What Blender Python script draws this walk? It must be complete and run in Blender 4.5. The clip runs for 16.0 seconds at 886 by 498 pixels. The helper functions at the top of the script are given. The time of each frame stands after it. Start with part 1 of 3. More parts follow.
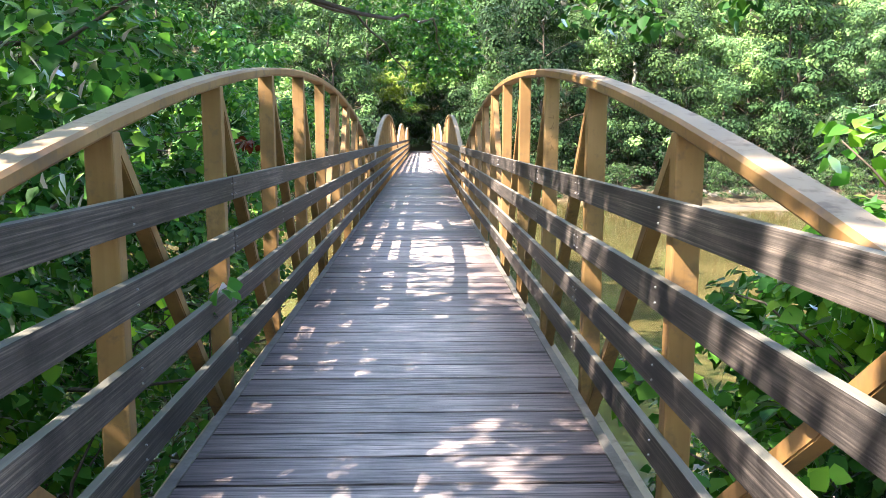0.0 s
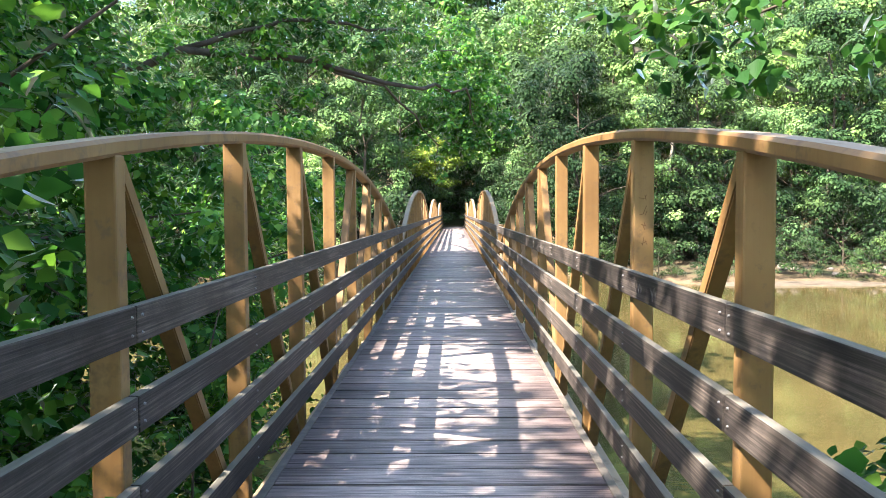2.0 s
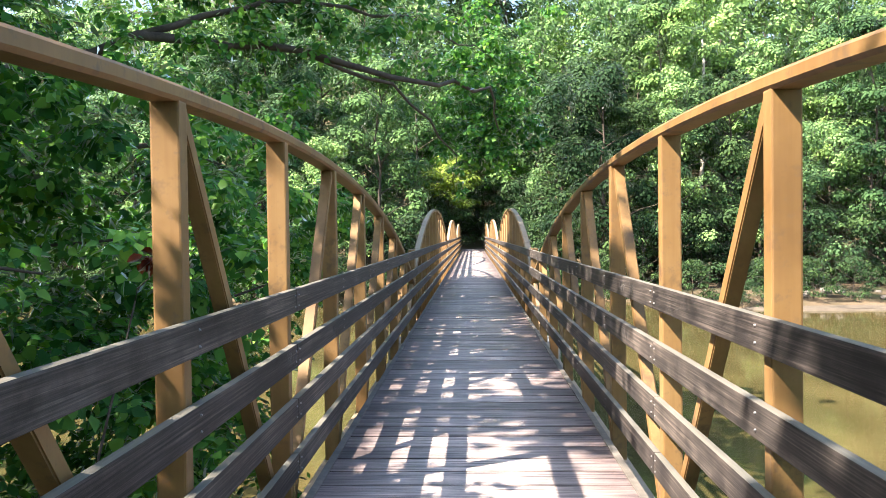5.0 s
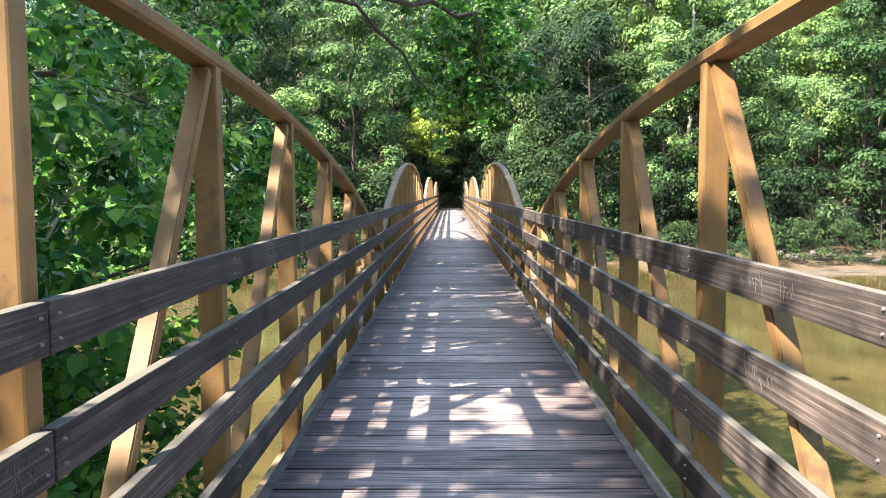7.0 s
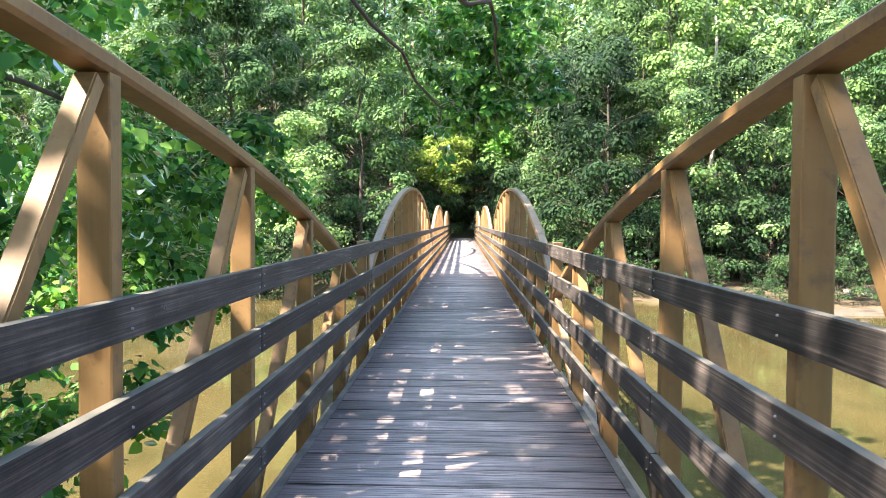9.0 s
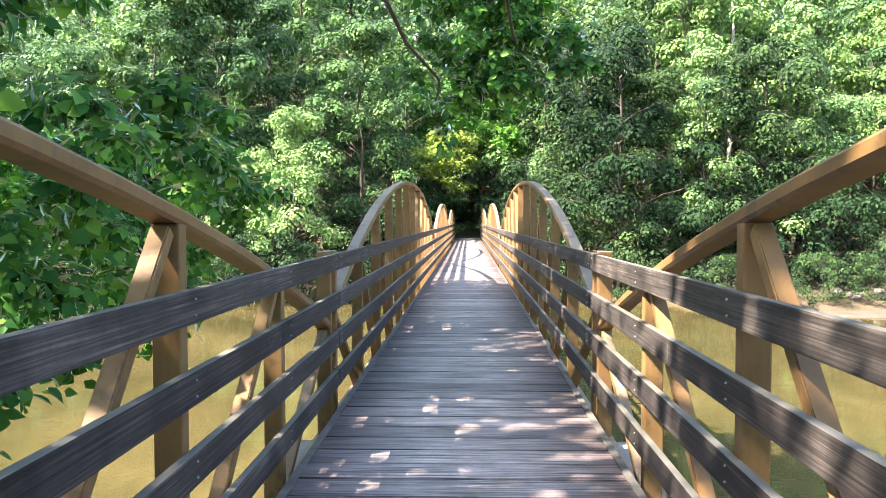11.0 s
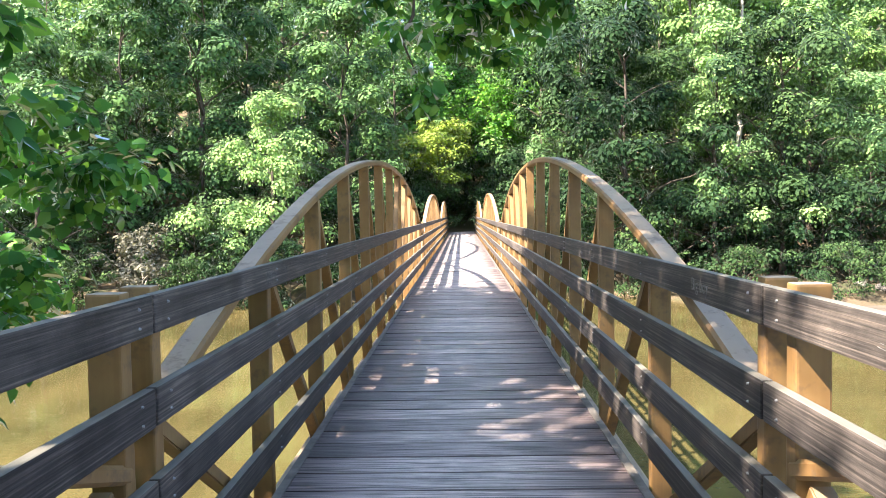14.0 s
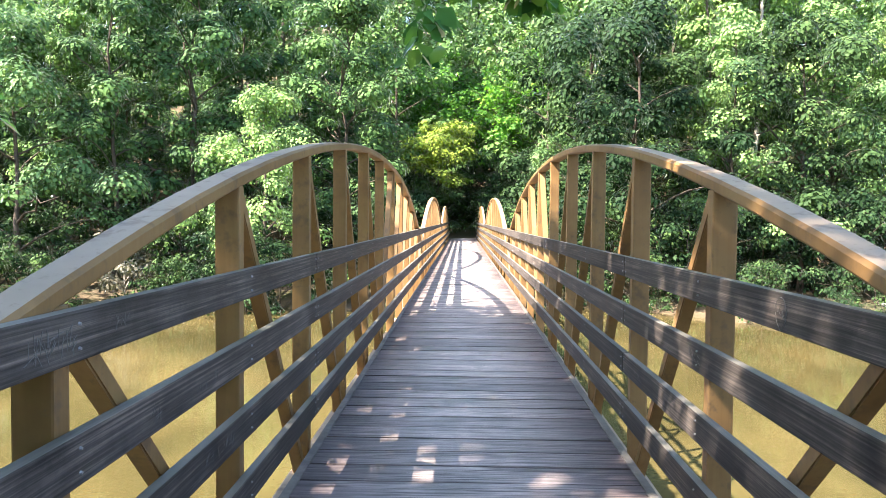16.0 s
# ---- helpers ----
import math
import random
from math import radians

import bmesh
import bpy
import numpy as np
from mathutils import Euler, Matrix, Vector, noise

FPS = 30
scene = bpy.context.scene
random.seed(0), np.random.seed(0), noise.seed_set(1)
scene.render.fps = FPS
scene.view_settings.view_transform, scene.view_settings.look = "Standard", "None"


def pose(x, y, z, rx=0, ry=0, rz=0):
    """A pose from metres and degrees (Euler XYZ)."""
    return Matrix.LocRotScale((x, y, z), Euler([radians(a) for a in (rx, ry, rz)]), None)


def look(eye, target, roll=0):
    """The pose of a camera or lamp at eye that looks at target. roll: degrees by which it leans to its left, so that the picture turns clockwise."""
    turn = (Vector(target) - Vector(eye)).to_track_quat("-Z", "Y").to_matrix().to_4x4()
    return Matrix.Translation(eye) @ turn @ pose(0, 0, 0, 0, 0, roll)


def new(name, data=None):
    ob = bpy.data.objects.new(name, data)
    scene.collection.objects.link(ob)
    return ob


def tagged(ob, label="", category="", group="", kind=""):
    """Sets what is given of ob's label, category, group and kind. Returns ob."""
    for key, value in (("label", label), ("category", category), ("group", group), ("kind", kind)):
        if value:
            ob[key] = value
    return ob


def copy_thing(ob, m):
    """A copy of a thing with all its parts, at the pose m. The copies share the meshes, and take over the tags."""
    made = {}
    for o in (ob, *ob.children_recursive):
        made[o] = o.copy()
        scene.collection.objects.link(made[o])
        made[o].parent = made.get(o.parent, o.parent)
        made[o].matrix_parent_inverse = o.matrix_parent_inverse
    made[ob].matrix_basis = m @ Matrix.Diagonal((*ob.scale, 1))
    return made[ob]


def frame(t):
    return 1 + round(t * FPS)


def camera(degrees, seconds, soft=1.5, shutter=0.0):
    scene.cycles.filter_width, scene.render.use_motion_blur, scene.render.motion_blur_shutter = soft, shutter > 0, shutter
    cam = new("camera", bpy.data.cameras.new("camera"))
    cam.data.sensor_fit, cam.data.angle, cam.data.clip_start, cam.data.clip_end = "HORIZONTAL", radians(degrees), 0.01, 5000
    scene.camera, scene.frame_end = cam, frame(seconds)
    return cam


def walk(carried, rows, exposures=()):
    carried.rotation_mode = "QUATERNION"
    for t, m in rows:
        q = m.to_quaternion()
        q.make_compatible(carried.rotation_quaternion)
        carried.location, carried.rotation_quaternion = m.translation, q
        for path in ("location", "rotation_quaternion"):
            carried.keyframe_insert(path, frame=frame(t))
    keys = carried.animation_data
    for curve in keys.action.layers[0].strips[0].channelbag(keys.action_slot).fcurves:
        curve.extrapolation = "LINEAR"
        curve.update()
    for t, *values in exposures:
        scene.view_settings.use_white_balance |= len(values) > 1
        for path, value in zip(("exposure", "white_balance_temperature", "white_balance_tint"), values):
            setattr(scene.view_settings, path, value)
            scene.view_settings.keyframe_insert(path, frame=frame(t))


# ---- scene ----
cam = camera(59.75, 16.0, soft=0.75)
PATH = [
    (0, (0.092, 0.203, 1.455), (0.147, 2.181, 1.167), 0.09),
    (0.5, (0.105, 0.691, 1.483), (0.122, 2.681, 1.282), 0.50),
    (1, (0.122, 1.207, 1.486), (0.133, 3.200, 1.320), 0.73),
    (1.5, (0.148, 1.696, 1.505), (0.159, 3.691, 1.358), 0.00),
    (2, (0.091, 2.160, 1.544), (0.061, 4.158, 1.446), -0.33),
    (2.5, (0.074, 2.646, 1.532), (-0.020, 4.643, 1.462), -1.04),
    (3, (0.053, 3.089, 1.544), (-0.042, 5.086, 1.504), -1.23),
    (3.5, (0.054, 3.570, 1.541), (-0.003, 5.569, 1.517), -2.14),
    (3.7, (0.051, 3.755, 1.553), (-0.028, 5.753, 1.541), -1.64),
    (5.8, (-0.015, 6.302, 1.519), (-0.068, 8.299, 1.439), 0.12),
    (6, (-0.014, 6.570, 1.516), (-0.062, 8.568, 1.424), 0.32),
    (6.5, (-0.062, 7.224, 1.486), (-0.094, 9.219, 1.357), -0.12),
    (7, (-0.046, 7.864, 1.478), (-0.066, 9.859, 1.330), -0.35),
    (7.5, (-0.068, 8.555, 1.452), (-0.086, 10.549, 1.296), 0.05),
    (8, (-0.041, 9.214, 1.469), (-0.069, 11.209, 1.320), -0.13),
    (8.5, (-0.013, 9.825, 1.461), (-0.064, 11.821, 1.358), 0.50),
    (9, (0.033, 10.526, 1.468), (-0.017, 12.524, 1.397), 0.43),
    (9.2, (0.069, 10.733, 1.496), (0.001, 12.731, 1.439), 0.91),
    (11.3, (0.022, 13.668, 1.484), (-0.042, 15.666, 1.404), -0.74),
    (11.5, (0.012, 13.931, 1.488), (-0.061, 15.928, 1.403), -1.57),
    (12, (0.014, 14.553, 1.477), (-0.043, 16.549, 1.380), -0.67),
    (12.5, (0.027, 15.155, 1.494), (-0.026, 17.152, 1.411), -0.23),
    (13, (0.034, 15.759, 1.491), (-0.012, 17.757, 1.412), -0.91),
    (13.5, (0.041, 16.379, 1.480), (-0.008, 18.376, 1.387), -1.63),
    (14, (0.028, 17.013, 1.477), (-0.022, 19.010, 1.385), -0.98),
    (14.5, (0.015, 17.633, 1.455), (-0.014, 19.631, 1.361), -0.82),
    (15, (-0.009, 18.236, 1.455), (-0.040, 20.232, 1.333), -0.66),
    (15.5, (-0.022, 18.844, 1.433), (-0.058, 20.841, 1.325), -0.19),
    (16, (-0.055, 19.445, 1.456), (-0.104, 21.442, 1.378), 0.52),
]
EXPOSURES = [(0, 2.72), (1.5, 2.55), (4, 2.4), (6, 2.14), (7.5, 2.22), (8.5, 2.55), (11.3, 2.54), (13, 2.46), (16, 2.62)]
walk(cam, [(t, look(eye, target, roll)) for t, eye, target, roll in PATH], EXPOSURES)

# ---- world and sun ----
TO_SUN = Vector((-0.81, -0.42, 1.0)).normalized()
SKY_STRENGTH, SUN_STRENGTH = 0.108, 5.0
sun_elev = math.asin(TO_SUN.z)
sun_azim = math.atan2(TO_SUN.x, TO_SUN.y)
world = bpy.data.worlds.new("sky")
scene.world = world
world.use_nodes = True
wn = world.node_tree
sky = wn.nodes.new("ShaderNodeTexSky")
sky.sky_type = "NISHITA"
sky.sun_disc = False
sky.sun_elevation = sun_elev
sky.sun_rotation = sun_azim
sky.air_density, sky.dust_density = 1.0, 1.6
wn.links.new(sky.outputs[0], wn.nodes["Background"].inputs[0])
wn.nodes["Background"].inputs[1].default_value = SKY_STRENGTH
sun_data = bpy.data.lights.new("sun", "SUN")
sun_data.energy, sun_data.angle, sun_data.color = SUN_STRENGTH, radians(0.55), (1.0, 0.865, 0.72)
sun = new("sun", sun_data)
sun.matrix_world = look(TO_SUN * 60, (0, 0, 0))


# ---- materials ----
def node_mat(name):
    m = bpy.data.materials.new(name)
    m.use_nodes = True
    nt = m.node_tree
    return m, nt, nt.nodes["Principled BSDF"]


def add(nt, kind, **sockets):
    n = nt.nodes.new(kind)
    for k, v in sockets.items():
        n.inputs[k.replace("_", " ")].default_value = v
    return n


def ramp(nt, fac, stops):
    r = nt.nodes.new("ShaderNodeValToRGB")
    while len(r.color_ramp.elements) < len(stops):
        r.color_ramp.elements.new(0.5)
    for e, (p, c) in zip(r.color_ramp.elements, stops):
        e.position, e.color = p, (*c, 1)
    nt.links.new(fac, r.inputs[0])
    return r.outputs[0]


def coords(nt, scale, space="Object"):
    tc = nt.nodes.new("ShaderNodeTexCoord")
    mp = nt.nodes.new("ShaderNodeMapping")
    mp.inputs["Scale"].default_value = scale
    nt.links.new(tc.outputs[space], mp.inputs[0])
    return mp.outputs[0]


def noise_at(nt, vec, scale, detail=4.0, rough=0.55):
    n = add(nt, "ShaderNodeTexNoise", Scale=scale, Detail=detail, Roughness=rough)
    nt.links.new(vec, n.inputs["Vector"])
    return n.outputs[0]


def mix(nt, fac, a, b, mode="MIX"):
    m = nt.nodes.new("ShaderNodeMix")
    m.data_type, m.blend_type = "RGBA", mode
    for sock, v in ((m.inputs[0], fac), (m.inputs[6], a), (m.inputs[7], b)):
        if isinstance(v, (int, float)):
            sock.default_value = v
        elif isinstance(v, tuple):
            sock.default_value = (*v, 1)
        else:
            nt.links.new(v, sock)
    return m.outputs[2]


def bump(nt, height, strength, distance, bsdf):
    b = add(nt, "ShaderNodeBump", Strength=strength, Distance=distance)
    nt.links.new(height, b.inputs["Height"])
    nt.links.new(b.outputs[0], bsdf.inputs["Normal"])


def shift_by_object(nt, vec, amount=37.0):
    """Moves a texture by each object's own random number, so that repeats differ."""
    info = nt.nodes.new("ShaderNodeObjectInfo")
    mul = nt.nodes.new("ShaderNodeMath")
    mul.operation = "MULTIPLY"
    mul.inputs[1].default_value = amount
    nt.links.new(info.outputs["Random"], mul.inputs[0])
    va = nt.nodes.new("ShaderNodeVectorMath")
    nt.links.new(vec, va.inputs[0])
    nt.links.new(mul.outputs[0], va.inputs[1])
    return va.outputs[0], info.outputs["Random"]


def wood(name, dark, mid, pale, along, rough=0.75, wear=0.5, worn=False, fine=1.0, run=1.1, spread=0.2):
    """Weathered timber, its grain along axis number `along`."""
    m, nt, b = node_mat(name)
    sc = [26.0 * fine] * 3
    sc[along] = run
    vec, rnd = shift_by_object(nt, coords(nt, sc))
    grain = noise_at(nt, vec, 1.6, 6.0, 0.65)
    vec2, _ = shift_by_object(nt, coords(nt, (1, 1, 1)))
    patch = noise_at(nt, vec2, 2.8, 6.0, 0.65)
    fine_sc = [140.0, 140.0, 140.0]
    fine_sc[along] = 5.0
    hair = noise_at(nt, coords(nt, fine_sc), 1.0, 3.0)
    col = ramp(nt, grain, [(0.5 - spread, dark), (0.5, mid), (0.5 + spread, pale)])
    col = mix(nt, 0.55, col, ramp(nt, hair, [(0.36, (0.6, 0.6, 0.6)), (0.6, (1.15, 1.15, 1.15))]), "MULTIPLY")
    blot = ramp(nt, patch, [(0.34, (0.34, 0.35, 0.38)), (0.64, (1.4, 1.34, 1.28))])
    col = mix(nt, wear, col, blot, "MULTIPLY")
    if worn:
        sep = nt.nodes.new("ShaderNodeSeparateXYZ")
        tc = nt.nodes.new("ShaderNodeTexCoord")
        nt.links.new(tc.outputs["Object"], sep.inputs[0])
        ab = nt.nodes.new("ShaderNodeMath")
        ab.operation = "ABSOLUTE"
        nt.links.new(sep.outputs[0], ab.inputs[0])
        jit = nt.nodes.new("ShaderNodeMath")
        jit.operation = "MULTIPLY_ADD"
        jit.inputs[1].default_value, jit.inputs[2].default_value = 0.5, -0.25
        nt.links.new(patch, jit.inputs[0])
        sm = nt.nodes.new("ShaderNodeMath")
        nt.links.new(ab.outputs[0], sm.inputs[0])
        nt.links.new(jit.outputs[0], sm.inputs[1])
        col = mix(nt, 0.85, col, ramp(nt, sm.outputs[0], [(0.3, (1.5, 1.5, 1.52)), (0.88, (0.44, 0.385, 0.415))]), "MULTIPLY")
        side = nt.nodes.new("ShaderNodeMath")
        side.operation = "ABSOLUTE"
        nt.links.new(sep.outputs[1], side.inputs[0])
        dirt = ramp(nt, side.outputs[0], [(0.122, (1, 1, 1)), (0.138, (0.5, 0.47, 0.47))])
        col = mix(nt, 0.9, col, dirt, "MULTIPLY")
        crack = noise_at(nt, shift_by_object(nt, coords(nt, (1.6, 75, 75)))[0], 1.0, 2.0, 0.4)
        col = mix(nt, 0.8, col, ramp(nt, crack, [(0.38, (0.12, 0.11, 0.12)), (0.445, (1, 1, 1))]), "MULTIPLY")
    tone = ramp(nt, rnd, [(0.0, (0.55, 0.54, 0.56)), (0.5, (1.0, 0.98, 0.97)), (1.0, (1.35, 1.3, 1.26))])
    col = mix(nt, 0.8, col, tone, "MULTIPLY")
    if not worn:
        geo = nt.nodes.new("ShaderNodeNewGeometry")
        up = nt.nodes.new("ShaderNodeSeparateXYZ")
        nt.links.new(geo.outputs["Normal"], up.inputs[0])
        # Sky light on upward faces, painted in as a paler weathered top.
        sky_paled = ramp(nt, up.outputs[2], [(0.5, (0, 0, 0)), (0.85, (0.6, 0.6, 0.6))])
        col = mix(nt, sky_paled, col, mix(nt, patch, (0.17, 0.17, 0.145), (0.27, 0.26, 0.225)))
    nt.links.new(col, b.inputs["Base Color"])
    rr = ramp(nt, patch, [(0.3, (rough - 0.12,) * 3), (0.7, (rough + 0.12,) * 3)])
    nt.links.new(rr, b.inputs["Roughness"])
    hs = mix(nt, 0.5, grain, hair)
    bump(nt, hs, 0.6, 0.004, b)
    return m


DECK_WOOD = wood("deck_timber", (0.11, 0.097, 0.098), (0.36, 0.32, 0.312), (0.58, 0.515, 0.495), 0, 0.5, 0.6, True, 1.6, 1.2, 0.2)
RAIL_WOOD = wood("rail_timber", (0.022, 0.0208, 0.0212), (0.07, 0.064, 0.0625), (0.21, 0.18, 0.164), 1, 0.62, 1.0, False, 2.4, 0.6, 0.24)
RAIL_WOOD.node_tree.nodes["Principled BSDF"].inputs["Specular IOR Level"].default_value = 0.25


def painted_steel():
    m, nt, b = node_mat("tan_painted_steel")
    vec, rnd = shift_by_object(nt, coords(nt, (1, 1, 1)))
    big = noise_at(nt, vec, 1.7, 5.0, 0.6)
    small = noise_at(nt, vec, 14.0, 6.0, 0.7)
    streak = noise_at(nt, coords(nt, (30, 30, 1.3)), 1.0, 4.0)
    col = ramp(nt, big, [(0.3, (0.19, 0.105, 0.038)), (0.5, (0.255, 0.147, 0.056)), (0.72, (0.315, 0.198, 0.085))])
    st = ramp(nt, streak, [(0.38, (0.72, 0.66, 0.6)), (0.55, (1.0, 1.0, 1.0))])
    col = mix(nt, 0.3, col, st, "MULTIPLY")
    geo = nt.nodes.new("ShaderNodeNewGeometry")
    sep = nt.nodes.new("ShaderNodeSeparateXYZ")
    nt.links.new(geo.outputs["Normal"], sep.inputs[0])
    # Paler tan on faces that point up.
    pale_top = ramp(nt, sep.outputs[2], [(0.75, (0, 0, 0)), (0.92, (0.65, 0.65, 0.65))])
    col = mix(nt, pale_top, col, mix(nt, big, (0.30, 0.24, 0.18), (0.52, 0.44, 0.34)))
    grime = ramp(nt, small, [(0.58, (0, 0, 0)), (0.70, (0.85, 0.85, 0.85))])
    col = mix(nt, grime, col, (0.16, 0.10, 0.055))
    blotch = noise_at(nt, vec, 5.5, 4.0, 0.7)
    col = mix(nt, ramp(nt, blotch, [(0.56, (0, 0, 0)), (0.68, (0.75, 0.75, 0.75))]), col, (0.12, 0.075, 0.045))
    nt.links.new(col, b.inputs["Base Color"])
    b.inputs["Roughness"].default_value = 0.55
    bump(nt, small, 0.15, 0.002, b)
    return m


STEEL = painted_steel()


def plain(name, color, rough=0.6, metal=0.0, vary=0.25, scale=6.0, height=0.2):
    m, nt, b = node_mat(name)
    vec = coords(nt, (1, 1, 1))
    n1 = noise_at(nt, vec, scale, 6.0, 0.65)
    n2 = noise_at(nt, vec, scale * 9, 3.0)
    lo = tuple(c * (1 - vary) for c in color)
    hi = tuple(min(1, c * (1 + vary)) for c in color)
    col = ramp(nt, n1, [(0.3, lo), (0.7, hi)])
    col = mix(nt, 0.35, col, ramp(nt, n2, [(0.35, (0.6, 0.6, 0.6)), (0.65, (1.1, 1.1, 1.1))]), "MULTIPLY")
    nt.links.new(col, b.inputs["Base Color"])
    b.inputs["Roughness"].default_value, b.inputs["Metallic"].default_value = rough, metal
    bump(nt, n1, height, 0.02, b)
    return m


GALV = plain("galvanised_bolt", (0.33, 0.33, 0.34), 0.55, 0.7, 0.15, 40, 0.05)
EDGE = plain("weathered_edge_strip", (0.15, 0.135, 0.12), 0.75, 0.0, 0.45, 5.0, 0.2)
BARK = plain("bark", (0.075, 0.058, 0.046), 0.9, 0.0, 0.5, 5.0, 0.8)
PALE_BARK = plain("bleached_dead_wood", (0.42, 0.39, 0.35), 0.85, 0.0, 0.35, 4.0, 0.5)
STONE = plain("river_stone", (0.17, 0.155, 0.14), 0.85, 0.0, 0.35, 3.0, 0.5)
CONCRETE = plain("pier_concrete", (0.36, 0.34, 0.31), 0.85, 0.0, 0.25, 2.0, 0.3)


def leaf_mat(name, lo, mid, hi, trans=0.4):
    """Leaves: dull upper side, light coming through, each leaf and each tree a little different. Lit clumps and dark
    gaps are painted in.
    """
    m = bpy.data.materials.new(name)
    m.use_nodes = True
    nt = m.node_tree
    nt.nodes.remove(nt.nodes["Principled BSDF"])
    out = nt.nodes["Material Output"]
    geo = nt.nodes.new("ShaderNodeNewGeometry")
    col = ramp(nt, geo.outputs["Random Per Island"], [(0.0, lo), (0.55, mid), (1.0, hi)])
    info = nt.nodes.new("ShaderNodeObjectInfo")
    tone = ramp(nt, info.outputs["Random"], [(0.0, (0.38, 0.46, 0.50)), (0.45, (0.82, 0.85, 0.84)), (1.0, (1.42, 1.3, 1.05))])
    col = mix(nt, 0.9, col, tone, "MULTIPLY")
    # Noise patches put clump light and gap shade into the leaf colour.
    clump_shade = noise_at(nt, coords(nt, (1, 1, 1)), 0.6, 3.0, 0.65)
    col = mix(nt, 0.9, col, ramp(nt, clump_shade, [(0.36, (0.3, 0.38, 0.42)), (0.63, (1.36, 1.32, 1.15))]), "MULTIPLY")
    d = nt.nodes.new("ShaderNodeBsdfDiffuse")
    t = nt.nodes.new("ShaderNodeBsdfTranslucent")
    g = nt.nodes.new("ShaderNodeBsdfGlossy")
    g.inputs["Roughness"].default_value = 0.42
    g.inputs["Color"].default_value = (0.9, 0.95, 1.0, 1)
    nt.links.new(col, d.inputs["Color"])
    bright = mix(nt, 1.0, col, (1.3, 1.35, 0.85), "MULTIPLY")
    nt.links.new(bright, t.inputs["Color"])
    m1 = nt.nodes.new("ShaderNodeMixShader")
    m1.inputs[0].default_value = trans
    nt.links.new(d.outputs[0], m1.inputs[1])
    nt.links.new(t.outputs[0], m1.inputs[2])
    fr = nt.nodes.new("ShaderNodeFresnel")
    fr.inputs["IOR"].default_value = 1.1
    m2 = nt.nodes.new("ShaderNodeMixShader")
    nt.links.new(fr.outputs[0], m2.inputs[0])
    nt.links.new(m1.outputs[0], m2.inputs[1])
    nt.links.new(g.outputs[0], m2.inputs[2])
    nt.links.new(m2.outputs[0], out.inputs[0])
    return m


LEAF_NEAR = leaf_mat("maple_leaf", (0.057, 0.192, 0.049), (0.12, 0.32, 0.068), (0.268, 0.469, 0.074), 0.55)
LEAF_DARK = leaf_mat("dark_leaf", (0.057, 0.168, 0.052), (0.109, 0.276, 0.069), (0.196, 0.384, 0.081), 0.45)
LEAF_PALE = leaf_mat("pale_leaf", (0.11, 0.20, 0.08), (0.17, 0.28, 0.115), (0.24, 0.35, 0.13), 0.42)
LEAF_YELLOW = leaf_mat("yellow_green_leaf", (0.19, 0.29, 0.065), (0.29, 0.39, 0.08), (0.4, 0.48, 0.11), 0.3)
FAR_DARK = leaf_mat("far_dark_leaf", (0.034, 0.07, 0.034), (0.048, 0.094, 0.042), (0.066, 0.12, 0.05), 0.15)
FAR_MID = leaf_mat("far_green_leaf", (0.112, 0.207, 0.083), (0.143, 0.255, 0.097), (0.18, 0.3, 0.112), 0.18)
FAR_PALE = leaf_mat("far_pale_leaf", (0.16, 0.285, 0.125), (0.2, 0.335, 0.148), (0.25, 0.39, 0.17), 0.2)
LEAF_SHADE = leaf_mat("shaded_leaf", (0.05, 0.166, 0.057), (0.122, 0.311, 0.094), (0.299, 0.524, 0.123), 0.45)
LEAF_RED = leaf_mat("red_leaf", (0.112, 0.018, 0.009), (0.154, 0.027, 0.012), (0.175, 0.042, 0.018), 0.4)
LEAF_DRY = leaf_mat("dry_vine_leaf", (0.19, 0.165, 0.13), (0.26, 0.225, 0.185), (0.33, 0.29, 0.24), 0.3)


def water_mat():
    m, nt, b = node_mat("murky_water")
    vec = coords(nt, (1, 1, 1))
    n1 = noise_at(nt, vec, 0.09, 4.0)
    col = ramp(nt, n1, [(0.3, (0.058, 0.05, 0.02)), (0.7, (0.108, 0.088, 0.037))])
    # Blurred tree reflections, painted into the water colour as stretched mottling.
    reflection_mottle = noise_at(nt, coords(nt, (1.0, 0.45, 1)), 0.4, 5.0, 0.6)
    col = mix(nt, 0.8, col, ramp(nt, reflection_mottle, [(0.36, (0.66, 0.7, 0.66)), (0.64, (1.3, 1.25, 1.2))]), "MULTIPLY")
    nt.links.new(col, b.inputs["Base Color"])
    b.inputs["Roughness"].default_value = 0.06
    b.inputs["IOR"].default_value = 1.33
    n2 = noise_at(nt, coords(nt, (1.0, 2.2, 1)), 1.3, 3.0)
    bump(nt, n2, 0.1, 0.05, b)
    return m


WATER = water_mat()


def ground_mat():
    m, nt, b = node_mat("forest_floor")
    vec = coords(nt, (1, 1, 1))
    n1 = noise_at(nt, vec, 0.35, 6.0, 0.6)
    n2 = noise_at(nt, vec, 9.0, 6.0, 0.7)
    col = ramp(nt, n1, [(0.35, (0.045, 0.065, 0.022)), (0.5, (0.11, 0.085, 0.05)), (0.65, (0.17, 0.125, 0.08))])
    col = mix(nt, 0.7, col, ramp(nt, n2, [(0.35, (0.4, 0.4, 0.4)), (0.65, (1.35, 1.3, 1.2))]), "MULTIPLY")
    nt.links.new(col, b.inputs["Base Color"])
    b.inputs["Roughness"].default_value = 0.95
    bump(nt, n2, 0.8, 0.08, b)
    return m


GROUND = ground_mat()
